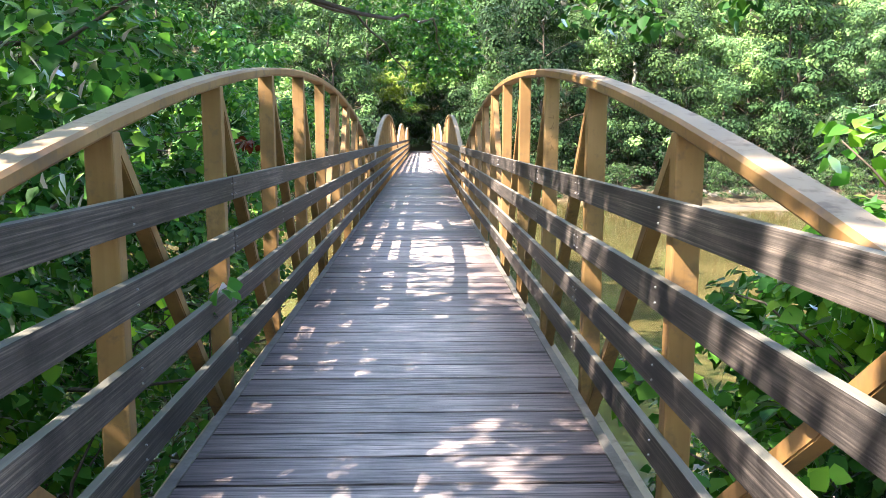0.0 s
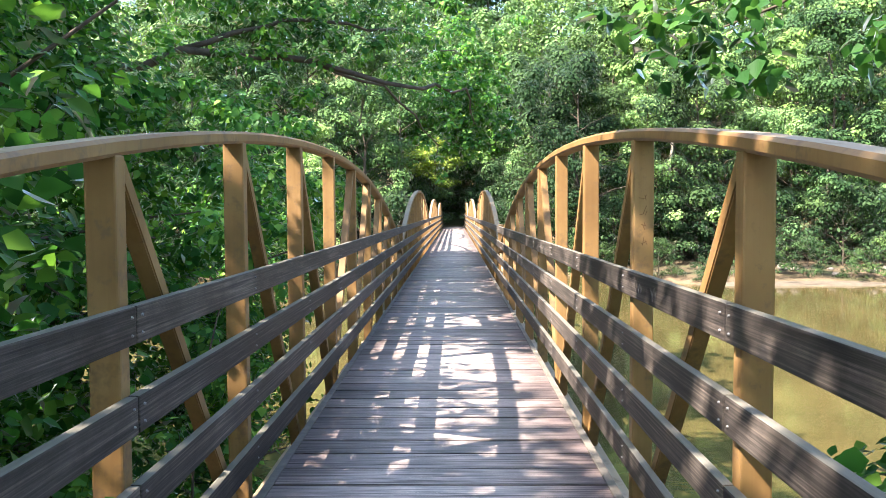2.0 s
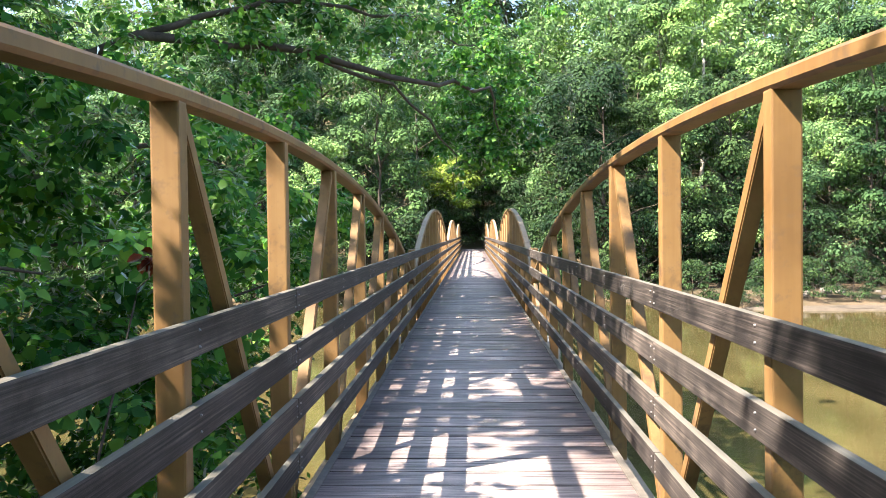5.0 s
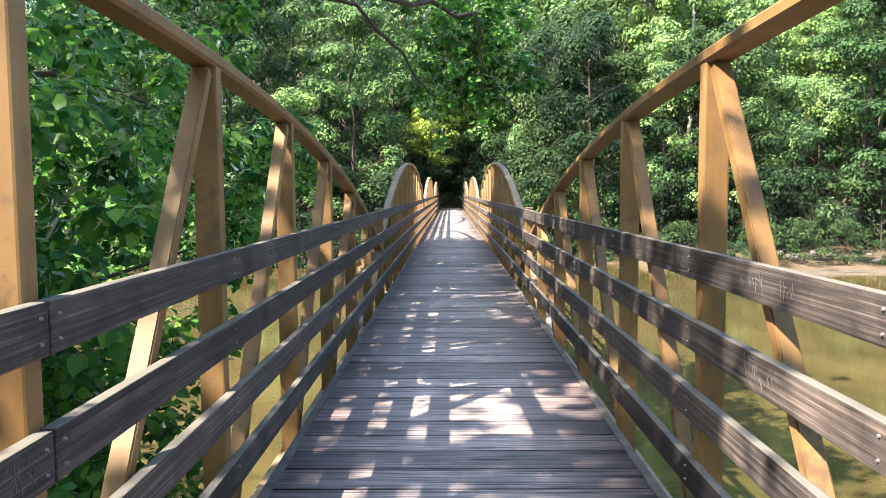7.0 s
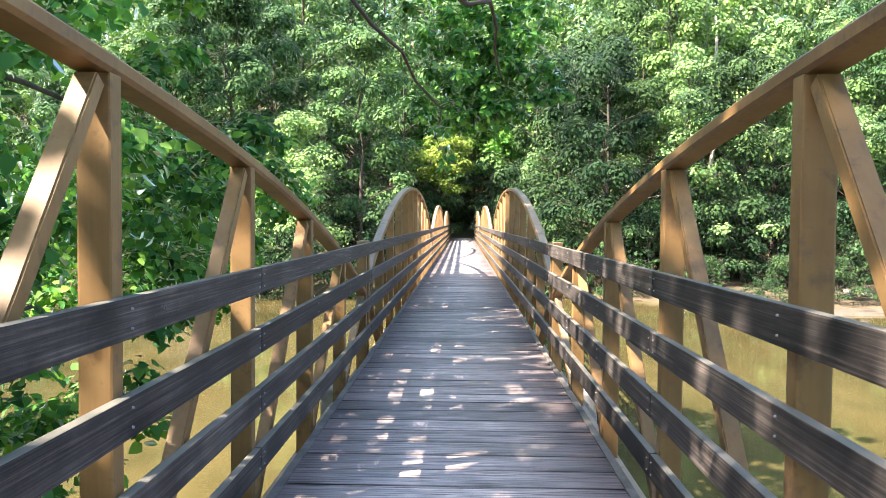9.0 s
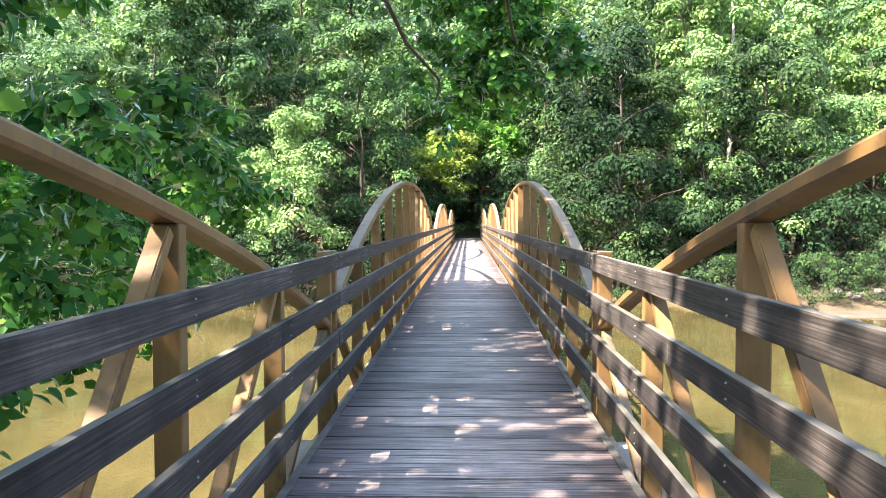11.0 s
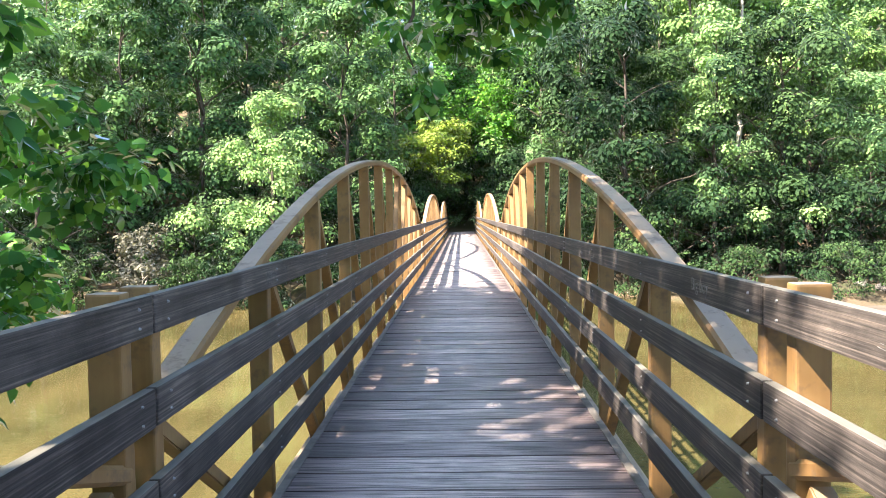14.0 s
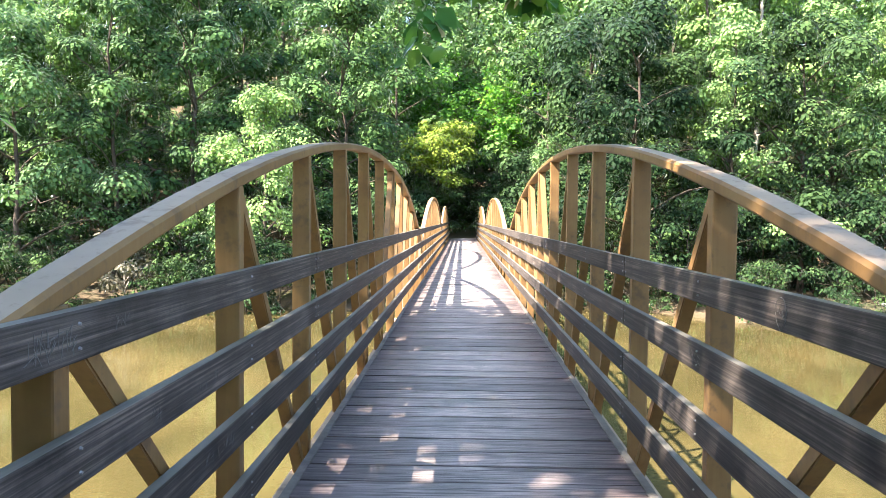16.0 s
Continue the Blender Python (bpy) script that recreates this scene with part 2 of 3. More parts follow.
GRAVEL = plain("sandy_gravel", (0.115, 0.094, 0.07), 0.9, 0.0, 0.3, 1.5, 0.4)


# ---- mesh helpers ----
def part(name, bm, material, parent=None, label="", kind=""):
    me = bpy.data.meshes.new(name)
    bm.to_mesh(me)
    bm.free()
    me.materials.append(material)
    ob = new(name, me)
    ob.parent = parent
    return tagged(ob, label, kind=kind)


def shared(name, me, parent, m):
    """Another object on a mesh that exists already."""
    ob = new(name, me)
    ob.parent = parent
    ob.matrix_basis = m
    return ob


def box(bm, x0, x1, y0, y1, z0, z1, bevel=0.0):
    r = bmesh.ops.create_cube(bm, size=1.0, matrix=Matrix.LocRotScale(
        ((x0 + x1) / 2, (y0 + y1) / 2, (z0 + z1) / 2), None, (abs(x1 - x0), abs(y1 - y0), abs(z1 - z0))))
    if bevel:
        edges = list({e for v in r["verts"] for e in v.link_edges})
        bmesh.ops.bevel(bm, geom=edges, offset=bevel, segments=2, affect="EDGES", profile=0.6)
    return bm


def array_mesh(name, verts, faces, material, smooth=False):
    me = bpy.data.meshes.new(name)
    me.from_pydata(verts, [], faces)
    me.materials.append(material)
    if smooth:
        me.polygons.foreach_set("use_smooth", [True] * len(me.polygons))
    return me


def tube_into(verts, faces, pts, radii, sides=8):
    """A round, tapering tube along pts, added to the two lists."""
    base = len(verts)
    n = len(pts)
    for i, (p, r) in enumerate(zip(pts, radii)):
        d = (Vector(pts[min(i + 1, n - 1)]) - Vector(pts[max(i - 1, 0)])).normalized()
        u = d.orthogonal().normalized() if abs(d.z) > 0.95 else d.cross(Vector((0, 0, 1))).normalized()
        w = d.cross(u)
        for k in range(sides):
            a = 2 * math.pi * k / sides
            rr = r * (1 + 0.12 * math.sin(3 * a + i))
            q = Vector(p) + (u * math.cos(a) + w * math.sin(a)) * rr
            verts.append(tuple(q))
    for i in range(n - 1):
        for k in range(sides):
            a, b = base + i * sides + k, base + i * sides + (k + 1) % sides
            faces.append((a, b, b + sides, a + sides))
    faces.append(tuple(base + (n - 1) * sides + k for k in range(sides)))
    faces.append(tuple(base + sides - 1 - k for k in range(sides)))


# ---- terrain ----
WATER_Z = -3.6


def smooth(a, b, v):
    t = min(1.0, max(0.0, (v - a) / (b - a)))
    return t * t * (3 - 2 * t)


def ground_z(x, y):
    wob = 1.2 * math.sin(x * 0.13 + 1) + 0.7 * math.sin(x * 0.31)
    spit = 7.5 * smooth(3.0, 7.0, -x) - 2.0 * smooth(20, 40, -x)
    near = -0.3 - 4.2 * smooth(0.4, 9.5 + wob * 0.5 + spit, y)
    far_s = y - (61.5 + wob - 6.5 * smooth(8, 19, x))
    far = -4.5 + 1.5 * smooth(-4, 4, far_s) + 0.5 * smooth(3, 14, far_s) + 2.2 * smooth(12, 26, far_s) + 0.46 * max(0.0, min(far_s - 16, 90.0))
    z = near if y < 32 else far
    flat = 1 - smooth(2.6, 6.5, abs(x))
    z += 0.14 * noise.noise(Vector((x * 0.35, y * 0.35, 0))) * (1 - flat)
    if y > 66:
        mound = -0.1 + 0.42 * max(0.0, min(y, 170) - 92)
        z = z + (mound - z) * flat * smooth(70, 79, y)
    return z


def axis(lo, hi, step, reach, n):
    core = list(np.arange(lo, hi + 0.01, step))
    left = [lo - (lo + reach) * 0 - (reach - abs(lo)) * (k / n) ** 2 for k in range(n, 0, -1)]
    right = [hi + (reach - abs(hi)) * (k / n) ** 2 for k in range(1, n + 1)]
    return left + core + right


gx = axis(-60.0, 60.0, 1.5, 900.0, 10)
gy = axis(-30.0, 110.0, 1.0, 900.0, 10)
gv = [(x, y, ground_z(x, y)) for y in gy for x in gx]
nx = len(gx)
gf = [(j * nx + i, j * nx + i + 1, (j + 1) * nx + i + 1, (j + 1) * nx + i) for j in range(len(gy) - 1) for i in range(nx - 1)]
ground = new("ground", array_mesh("ground", gv, gf, GROUND, True))
tagged(ground, "leaf-littered brown and green river banks and wooded slope", "ground", kind="structure")

wv = [(x, y, WATER_Z) for y in (3.0, 30.0, 72.0) for x in (-900.0, 0.0, 900.0)]
water = new("water", array_mesh("water", wv, [(0, 1, 4, 3), (1, 2, 5, 4), (3, 4, 7, 6), (4, 5, 8, 7)], WATER))
tagged(water, "murky olive-brown slow river under the bridge", "water", kind="structure")

# ---- the bridge ----
PANEL, PANELS, PERIOD, FIRST = 1.6256, 12, 19.781, -0.01
END = 0.012  # the end posts stand this far outside the outermost panel points
SPAN = PANEL * PANELS
POST_IN, POST_W, POST_T = 1.083, 0.115, 0.08
RAIL_TOPS, RAIL_H, RAIL_T = (1.216, 0.892, 0.568, 0.244), 0.138, 0.043
OVER = 0.134  # how far rails and planks run past the outermost panel points
CHORD_H, CHORD_W = 0.065, 0.127
DECK_HALF = 0.99
BOW, FLAT = 0.01326, -0.0000237


def chord_under(y, lift=0.0):
    d = y - SPAN / 2
    return 2.0734 + lift - BOW * d * d + FLAT * d ** 4


def beam(bm, a, b, w, h, bevel=0.006):
    """A box beam from a to b, w wide across the bridge and h high."""
    a, b = Vector(a), Vector(b)
    d = b - a
    m = Matrix.Translation((a + b) / 2) @ Matrix.Rotation(math.atan2(d.z, d.y), 4, "X")
    r = bmesh.ops.create_cube(bm, size=1.0, matrix=m @ Matrix.Diagonal((w, d.length, h, 1)))
    edges = list({e for v in r["verts"] for e in v.link_edges})
    bmesh.ops.bevel(bm, geom=edges, offset=bevel, segments=2, affect="EDGES")
    return bm


def arch_mesh(side, lift):
    """The curved top chord, one square tube bent into a bow."""
    x = side * (POST_IN + POST_W / 2)
    n = 36
    bm = bmesh.new()
    rings = []
    r = 0.014
    w, h = CHORD_W / 2, CHORD_H / 2
    sec = [(-w + r, -h), (w - r, -h), (w, -h + r), (w, h - r), (w - r, h), (-w + r, h), (-w, h - r), (-w, -h + r)]
    for i in range(n + 1):
        y = -END + (SPAN + 2 * END) * i / n
        z = chord_under(y, lift) + h
        d = y - SPAN / 2
        slope = math.atan(-2 * BOW * d + 4 * FLAT * d ** 3)
        rings.append([bm.verts.new((x + u, y - v * math.sin(slope), z + v * math.cos(slope))) for u, v in sec])
    for p, q in zip(rings, rings[1:]):
        for k in range(8):
            bm.faces.new((p[k], p[(k + 1) % 8], q[(k + 1) % 8], q[k]))
    bm.faces.new(rings[0][::-1])
    bm.faces.new(rings[-1])
    bmesh.ops.recalc_face_normals(bm, faces=bm.faces)
    return bm


def bolt_mesh():
    bm = bmesh.new()
    bmesh.ops.create_cone(bm, segments=8, radius1=0.006, radius2=0.004, depth=0.007, cap_ends=True)
    me = bpy.data.meshes.new("bolt")
    bm.to_mesh(me)
    bm.free()
    me.materials.append(GALV)
    return me


BOLT = bolt_mesh()


def build_span(lift):
    span = new("bridge_span")
    tagged(span, "tan-painted steel bowstring truss span with dark timber rails", "bridge", "bridge spans")
    for side in (-1, 1):
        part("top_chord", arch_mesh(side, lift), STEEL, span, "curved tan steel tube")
        xc = side * (POST_IN + POST_W / 2)
        part("bottom_chord", box(bmesh.new(), xc - 0.075, xc + 0.075, -END - 0.05, SPAN + END + 0.05, -0.42, -0.27, 0.012), STEEL, span)
        for j in range(PANELS + 1):
            y = j * PANEL
            end = j in (0, PANELS)
            top = 1.235 if end else chord_under(y, lift) + 0.004
            if end:
                y += -END if j == 0 else END
            part("post", box(bmesh.new(), xc - POST_W / 2, xc + POST_W / 2, y - POST_T / 2, y + POST_T / 2, -0.28, top, 0.009), STEEL, span)
        for j in range(PANELS):
            y0, y1 = j * PANEL, (j + 1) * PANEL
            if j < PANELS // 2:
                a, b = (xc, y0 + 0.06, chord_under(y0, lift) - 0.02), (xc, y1 - 0.05, -0.26)
            else:
                a, b = (xc, y0 + 0.05, -0.26), (xc, y1 - 0.06, chord_under(y1, lift) - 0.02)
            part("diagonal", beam(bmesh.new(), a, b, 0.076, 0.064), STEEL, span)
        for top in RAIL_TOPS:
            for k in range(4):
                ya, yb = k * 3 * PANEL + 0.004, (k + 1) * 3 * PANEL - 0.004
                if k == 0:
                    ya -= OVER
                if k == 3:
                    yb += OVER
                x1 = side * (POST_IN - 0.002)
                x0 = x1 - side * RAIL_T
                bm = box(bmesh.new(), min(x0, x1), max(x0, x1), ya, yb, top - RAIL_H, top, 0.008)
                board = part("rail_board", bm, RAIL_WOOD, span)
                for jj in range(k * 3, k * 3 + 4):
                    dy = 0.045 if jj == k * 3 else (-0.045 if jj == k * 3 + 3 else 0.0)
                    dy = -END if jj == 0 else (END if jj == PANELS else dy)
                    for dz in (0.038, 0.102):
                        shared("bolt", BOLT, board, Matrix.Translation((x0 - side * 0.003, jj * PANEL + dy, top - dz)) @ Matrix.Rotation(-side * math.pi / 2, 4, "Y"))
        # pale strip that holds the plank ends down
        xe = side * DECK_HALF
        part("deck_edge_strip", box(bmesh.new(), min(xe, xe - side * 0.05), max(xe, xe - side * 0.05), -OVER, SPAN + OVER, 0.0, 0.012, 0.003), EDGE, span, "weathered pale strip along the plank ends")
        part("stringer", box(bmesh.new(), side * 0.78 - 0.06, side * 0.78 + 0.06, -0.12, SPAN + 0.12, -0.27, -0.072, 0.01), EDGE, span)
    for j in range(PANELS + 1):
        y = min(max(j * PANEL, 0.08), SPAN - 0.08)
        part("floor_beam", box(bmesh.new(), -POST_IN - 0.02, POST_IN + 0.02, y - 0.05, y + 0.05, -0.44, -0.275, 0.008), STEEL, span)
    return span


build_span(0.0).matrix_basis = pose(0, FIRST, 0)
span = build_span(0.127)  # the spans further out stand a little higher in the bow
span.matrix_basis = pose(0, FIRST + PERIOD, 0)
for i in range(2, 4):
    copy_thing(span, pose(0, FIRST + PERIOD * i, 0))


def pier(y, ground):
    p = new("bridge_pier")
    tagged(p, "grey concrete pier standing in the river below the spans", "pier", "bridge piers")
    part("cap", box(bmesh.new(), -1.55, 1.55, -0.42, 0.42, -0.95, -0.43, 0.03), CONCRETE, p)
    part("stem", box(bmesh.new(), -1.2, 1.2, -0.3, 0.3, ground - 0.4, -0.95, 0.03), CONCRETE, p)
    p.matrix_basis = pose(0, y, 0)
    return p


for i in range(0, 5):
    yy = FIRST - 0.27 + PERIOD * i + (0.2 if i == 0 else 0)
    pier(yy, ground_z(0, yy) - 0.3)


# ---- trees ----
RNG = np.random.default_rng(7)


def leaf_arrays(rng, centres, radii, counts, size, flat=0.55, lobed=False, shell=0.55, relief=0.6):
    """Leaves in clumps. Each leaf is a small folded blade, facing up and outwards, tip hanging a little."""
    total = int(sum(counts))
    c = np.repeat(np.asarray(centres, float), counts, axis=0)
    rad = np.repeat(np.asarray(radii, float), counts)
    d = rng.normal(size=(total, 3))
    if relief > 0.8:
        d[:, 2] = np.abs(d[:, 2]) * np.where(rng.random(total) < 0.8, 1, -0.6)
    d /= np.linalg.norm(d, axis=1)[:, None]
    rr = rad * (shell + (1 - shell) * rng.random(total)) * rng.random(total) ** 0.25
    p = c + d * rr[:, None] * np.array([1, 1, flat])
    nrm = d * relief + np.array([0, 0, 0.55]) + rng.normal(size=(total, 3)) * (0.2 if relief > 0.8 else 0.34)
    nrm /= np.linalg.norm(nrm, axis=1)[:, None]
    way = d * np.array([1, 1, 0.3]) + rng.normal(size=(total, 3)) * 0.5 + np.array([0, 0, -0.25])
    way -= nrm * np.sum(way * nrm, axis=1)[:, None]
    way /= np.linalg.norm(way, axis=1)[:, None] + 1e-9
    across = np.cross(nrm, way)
    s = size * (0.65 + 0.7 * rng.random(total))
    if lobed:
        shape = [(0, 0, 0), (0.3, 0.42, 0.06), (0.62, 0.3, 0.05), (1, 0, -0.1), (0.62, -0.3, 0.05), (0.3, -0.42, 0.06)]
        faces = [(0, 3, 2, 1), (0, 5, 4, 3)]
    else:
        shape = [(0, 0, 0), (0.5, 0.36, 0.07), (1, 0, -0.08), (0.5, -0.36, 0.07)]
        faces = [(0, 2, 1), (0, 3, 2)]
    k = len(shape)
    v = np.empty((total, k, 3))
    for i, (a, b, h) in enumerate(shape):
        v[:, i] = p + (way * a + across * b + nrm * h) * s[:, None]
    return v.reshape(-1, 3), total, k, faces


def leaf_mesh(name, data, material):
    v, total, k, faces = data
    m = len(faces[0])
    f = np.array(faces)[None] + (np.arange(total) * k)[:, None, None]
    f = f.reshape(-1, m)
    me = bpy.data.meshes.new(name)
    me.vertices.add(len(v))
    me.vertices.foreach_set("co", v.ravel())
    me.loops.add(f.size)
    me.loops.foreach_set("vertex_index", f.ravel().astype(np.int32))
    me.polygons.add(len(f))
    me.polygons.foreach_set("loop_start", np.arange(len(f), dtype=np.int32) * m)
    me.update(calc_edges=True)
    me.materials.append(material)
    return me


def bent(rng, a, b, n, sag, wild):
    """A crooked line from a to b."""
    a, b = np.asarray(a, float), np.asarray(b, float)
    out = []
    for i in range(n + 1):
        t = i / n
        q = a * (1 - t) + b * t
        q[2] += sag * math.sin(math.pi * t)
        if 0 < i:
            q += rng.normal(size=3) * wild * (t if i < n else 0.4)
        out.append(tuple(q))
    return out


def tree(name, label, seed, height, spread, clear, leaves, size, leaf, bark=None, trunk_r=0.2, limbs=9, lobed=False, clumps=4, flat=0.55, category="tree", lean=(0, 0), keep_out=None, relief=0.6, big=1.0):
    """A broadleaf tree, its foot at the origin: trunk and limbs, and a crown of clumps of leaves round the limb ends."""
    rng = np.random.default_rng(seed)
    t = new(name)
    tagged(t, label, category)
    wood_v, wood_f = [], []
    top = (lean[0], lean[1], height * 0.9)
    spine = bent(rng, (0, 0, -0.4), top, 7, 0, height * 0.012)
    tube_into(wood_v, wood_f, spine, [trunk_r * (1.25 if i == 0 else 1 - 0.85 * i / 7) for i in range(8)], 8)
    centres, radii = [], []
    for i in range(limbs):
        f = clear + (1 - clear) * (i + rng.random() * 0.8) / limbs
        f = min(f, 0.97)
        k = min(int(f * 7), 6)
        u = f * 7 - k
        root = np.array(spine[k]) * (1 - u) + np.array(spine[k + 1]) * u
        ang = i * 2.4 + rng.random()
        g = (f - clear) / max(0.01, 1 - clear)
        out = spread * (0.55 + 0.45 * math.sin(math.pi * min(1, 0.25 + 0.75 * g))) * (1 - 0.55 * g ** 2) * (0.75 + 0.5 * rng.random())
        tip = root + np.array([math.cos(ang) * out, math.sin(ang) * out, out * (0.15 + 0.45 * rng.random()) + 0.4])
        line = bent(rng, root, tip, 5, out * 0.08, out * 0.05)
        r0 = trunk_r * 0.42 * (1 - 0.6 * f) + 0.012
        tube_into(wood_v, wood_f, line, [r0 * (1 - 0.8 * q / 5) for q in range(6)], 5)
        for q in range(clumps):
            w = 0.35 + 0.65 * (q + 0.5 + 0.4 * rng.random()) / clumps
            w = min(w, 1.0)
            kk = min(int(w * 5), 4)
            base = np.array(line[kk]) * (1 - (w * 5 - kk)) + np.array(line[kk + 1]) * (w * 5 - kk)
            rad = spread * (0.16 + 0.16 * rng.random()) * big
            centres.append(base + rng.normal(size=3) * rad * np.array([0.9, 0.9, 0.5]))
            radii.append(rad)
    for q in range(4):
        centres.append(np.array(spine[-1]) + rng.normal(size=3) * spread * 0.14)
        radii.append(spread * 0.24)
    weight = np.array(radii) ** 2
    counts = np.maximum(3, (leaves * weight / weight.sum()).astype(int))
    part_ob = new("trunk", array_mesh("trunk", wood_v, wood_f, bark or BARK, True))
    part_ob.parent = t
    data = leaf_arrays(rng, centres, radii, counts, size, flat, lobed, 0.8 if relief > 0.8 else 0.55, relief)
    if keep_out is not None:
        v, total, k, faces = data
        mid = v.reshape(total, k, 3).mean(axis=1)
        ok = (mid[:, 0] < keep_out) | (mid[:, 2] > 8.0)
        data = (v.reshape(total, k, 3)[ok].reshape(-1, 3), int(ok.sum()), k, faces)
    crown = new("crown", leaf_mesh("crown", data, leaf))
    crown.parent = t
    return t


def place(ob, spots, group):
    """The first spot takes the thing itself, the others copies. A spot: x, y, turn, scale, or with a height."""
    tagged(ob, group=group)
    first = True
    for x, y, turn, sc in spots:
        m = pose(x, y, ground_z(x, y) - 0.05, 0, 0, turn)
        if first:
            ob.matrix_basis = m @ Matrix.Scale(sc, 4)
            first = False
        else:
            c = copy_thing(ob, m)
            c.scale = (sc, sc, sc)


def scatter(rng, n, x0, x1, y0, y1, gap, taken, keep=lambda x, y: True):
    out, tries = [], 0
    while len(out) < n and tries < n * 60:
        tries += 1
        x, y = rng.uniform(x0, x1), rng.uniform(y0, y1)
        if not keep(x, y) or any((x - a) ** 2 + (y - b) ** 2 < gap * gap for a, b in taken):
            continue
        taken.append((x, y))
        out.append((x, y, rng.uniform(0, 360), rng.uniform(0.8, 1.2)))
    return out


def clear_of_path(x, y):
    return abs(x) > (7.5 if y < 82 else 4.6)


taken = []
far_kinds = [
    tree("tree", "tall dark green broadleaf tree on the far bank", 11, 18, 4.4, 0.2, 12000, 0.27, FAR_DARK, None, 0.22, 17, clumps=3, flat=0.8, relief=1.4, big=1.2),
    tree("tree", "tall green broadleaf tree on the wooded slope", 12, 20, 4.2, 0.22, 12000, 0.27, FAR_MID, None, 0.2, 18, clumps=3, flat=0.75, relief=1.4, big=1.15),
    tree("tree", "pale sunlit green tree with a rounded crown", 13, 14, 4.4, 0.05, 13000, 0.23, FAR_PALE, None, 0.18, 19, clumps=3, flat=0.8, relief=1.4, big=1.1),
    tree("tree", "slender green tree with a high crown", 14, 22, 3.4, 0.2, 11500, 0.27, FAR_MID, None, 0.17, 17, clumps=3, flat=0.75, relief=1.4, big=1.2),
    tree("tree", "tall pale green tree on the wooded slope", 20, 19, 4.0, 0.12, 12000, 0.25, FAR_PALE, None, 0.2, 18, clumps=3, flat=0.75, relief=1.4, big=1.15),
]
bush_kinds = [
    tree("shrub", "dense green shrub leaning over the far shore", 21, 5.0, 2.8, 0.03, 2500, 0.22, FAR_DARK, None, 0.06, 13, clumps=3, category="shrub", flat=0.7, relief=1.4, big=1.2),
    tree("shrub", "dark green shrub on the far shore", 22, 4.4, 2.6, 0.02, 2500, 0.21, FAR_DARK, None, 0.05, 12, clumps=3, category="shrub", flat=0.6, relief=1.4, big=1.2),
]
back_kind = tree("tree", "green broadleaf tree high on the wooded slope", 18, 20, 4.6, 0.2, 2600, 0.46, FAR_PALE, None, 0.2, 16, clumps=3, flat=0.8, relief=1.4, big=1.35)
back_kind_b = tree("tree", "dark broadleaf tree high on the wooded slope", 19, 22, 4.6, 0.2, 2600, 0.46, FAR_MID, None, 0.2, 16, clumps=3, flat=0.8, relief=1.4, big=1.35)
spots = []
for y0, y1, gap, n in [(63.5, 70, 4.2, 20), (70, 82, 4.8, 36)]:
    half = 20 + y1 * 0.34
    spots += scatter(RNG, n, -half, half, y0, y1, gap, taken, clear_of_path)
for k, ob in enumerate(far_kinds):
    place(ob, spots[k::len(far_kinds)], "far bank woods")
high = scatter(RNG, 44, -53, 53, 82, 98, 5.0, taken, clear_of_path) + [(0.0, 103.0, 0, 1.0), (-3.0, 110.0, 60, 1.1), (4.0, 109.0, 120, 1.0), (-1.0, 117.0, 30, 1.45), (1.5, 126.0, 80, 1.5), (-2.0, 122.0, 140, 1.9), (-6.5, 119.0, 200, 1.6), (5.5, 121.0, 250, 1.6)] + scatter(RNG, 60, -75, 75, 98, 150, 5.0, taken)
place(back_kind, high[::2], "hillside woods")
place(back_kind_b, high[1::2], "hillside woods")
bspots = scatter(RNG, 46, -40, 44, 61.5, 72, 2.2, [], lambda x, y: abs(x) > 4.2 and True)
bspots += [(x, 61.6 - 6.0 * smooth(8, 19, x) + RNG.uniform(-0.6, 2.2), RNG.uniform(0, 360), RNG.uniform(0.35, 0.65)) for x in np.arange(9.5, 46.0, 2.6)]
bspots += [(x, 60.6 + 1.2 * math.sin(x * 0.13 + 1) + RNG.uniform(-0.5, 1.2), RNG.uniform(0, 360), RNG.uniform(0.5, 0.95)) for x in np.arange(-44.0, -6.0, 1.9) if abs(x + 18.6) > 2.4]
bspots += [(-4.4, 80.6, 0, 0.9), (4.3, 80.4, 90, 0.95), (-5.4, 83.5, 50, 1.2), (5.0, 84.0, 130, 1.25), (-3.6, 87.5, 210, 1.2), (3.6, 88.5, 300, 1.2),
           (-1.6, 94.0, 20, 1.2), (1.6, 95.0, 170, 1.25), (0.0, 98.0, 70, 1.4), (-4.8, 78.0, 10, 0.9), (4.9, 77.5, 60, 0.9), (-2.9, 79.9, 35, 0.75), (2.9, 79.7, 75, 0.75), (-2.6, 82.6, 15, 0.8), (2.7, 82.2, 95, 0.8)]
for k, ob in enumerate(bush_kinds):
    place(ob, bspots[k::2], "far shore shrubs")
# trees that close over the trail where the bridge ends
end_tree = tree("tree", "dark tree arching over the trail at the bridge end", 15, 12, 4.4, 0.3, 6500, 0.34, LEAF_DARK, None, 0.2, 17)
place(end_tree, [(-7.6, 88.5, 0, 1.0), (7.6, 88.0, 120, 1.0), (-4.2, 91.0, 50, 1.1), (4.4, 92.0, 200, 1.1), (0.5, 99.0, 80, 1.1), (-2.5, 105.0, 10, 1.2)], "trail end trees")
yellow = tree("young_tree", "bright yellow-green sapling above the bridge end", 16, 9.6, 3.3, 0.4, 6000, 0.24, LEAF_YELLOW, None, 0.08, 15, lean=(1.4, -0.6), relief=0.9)
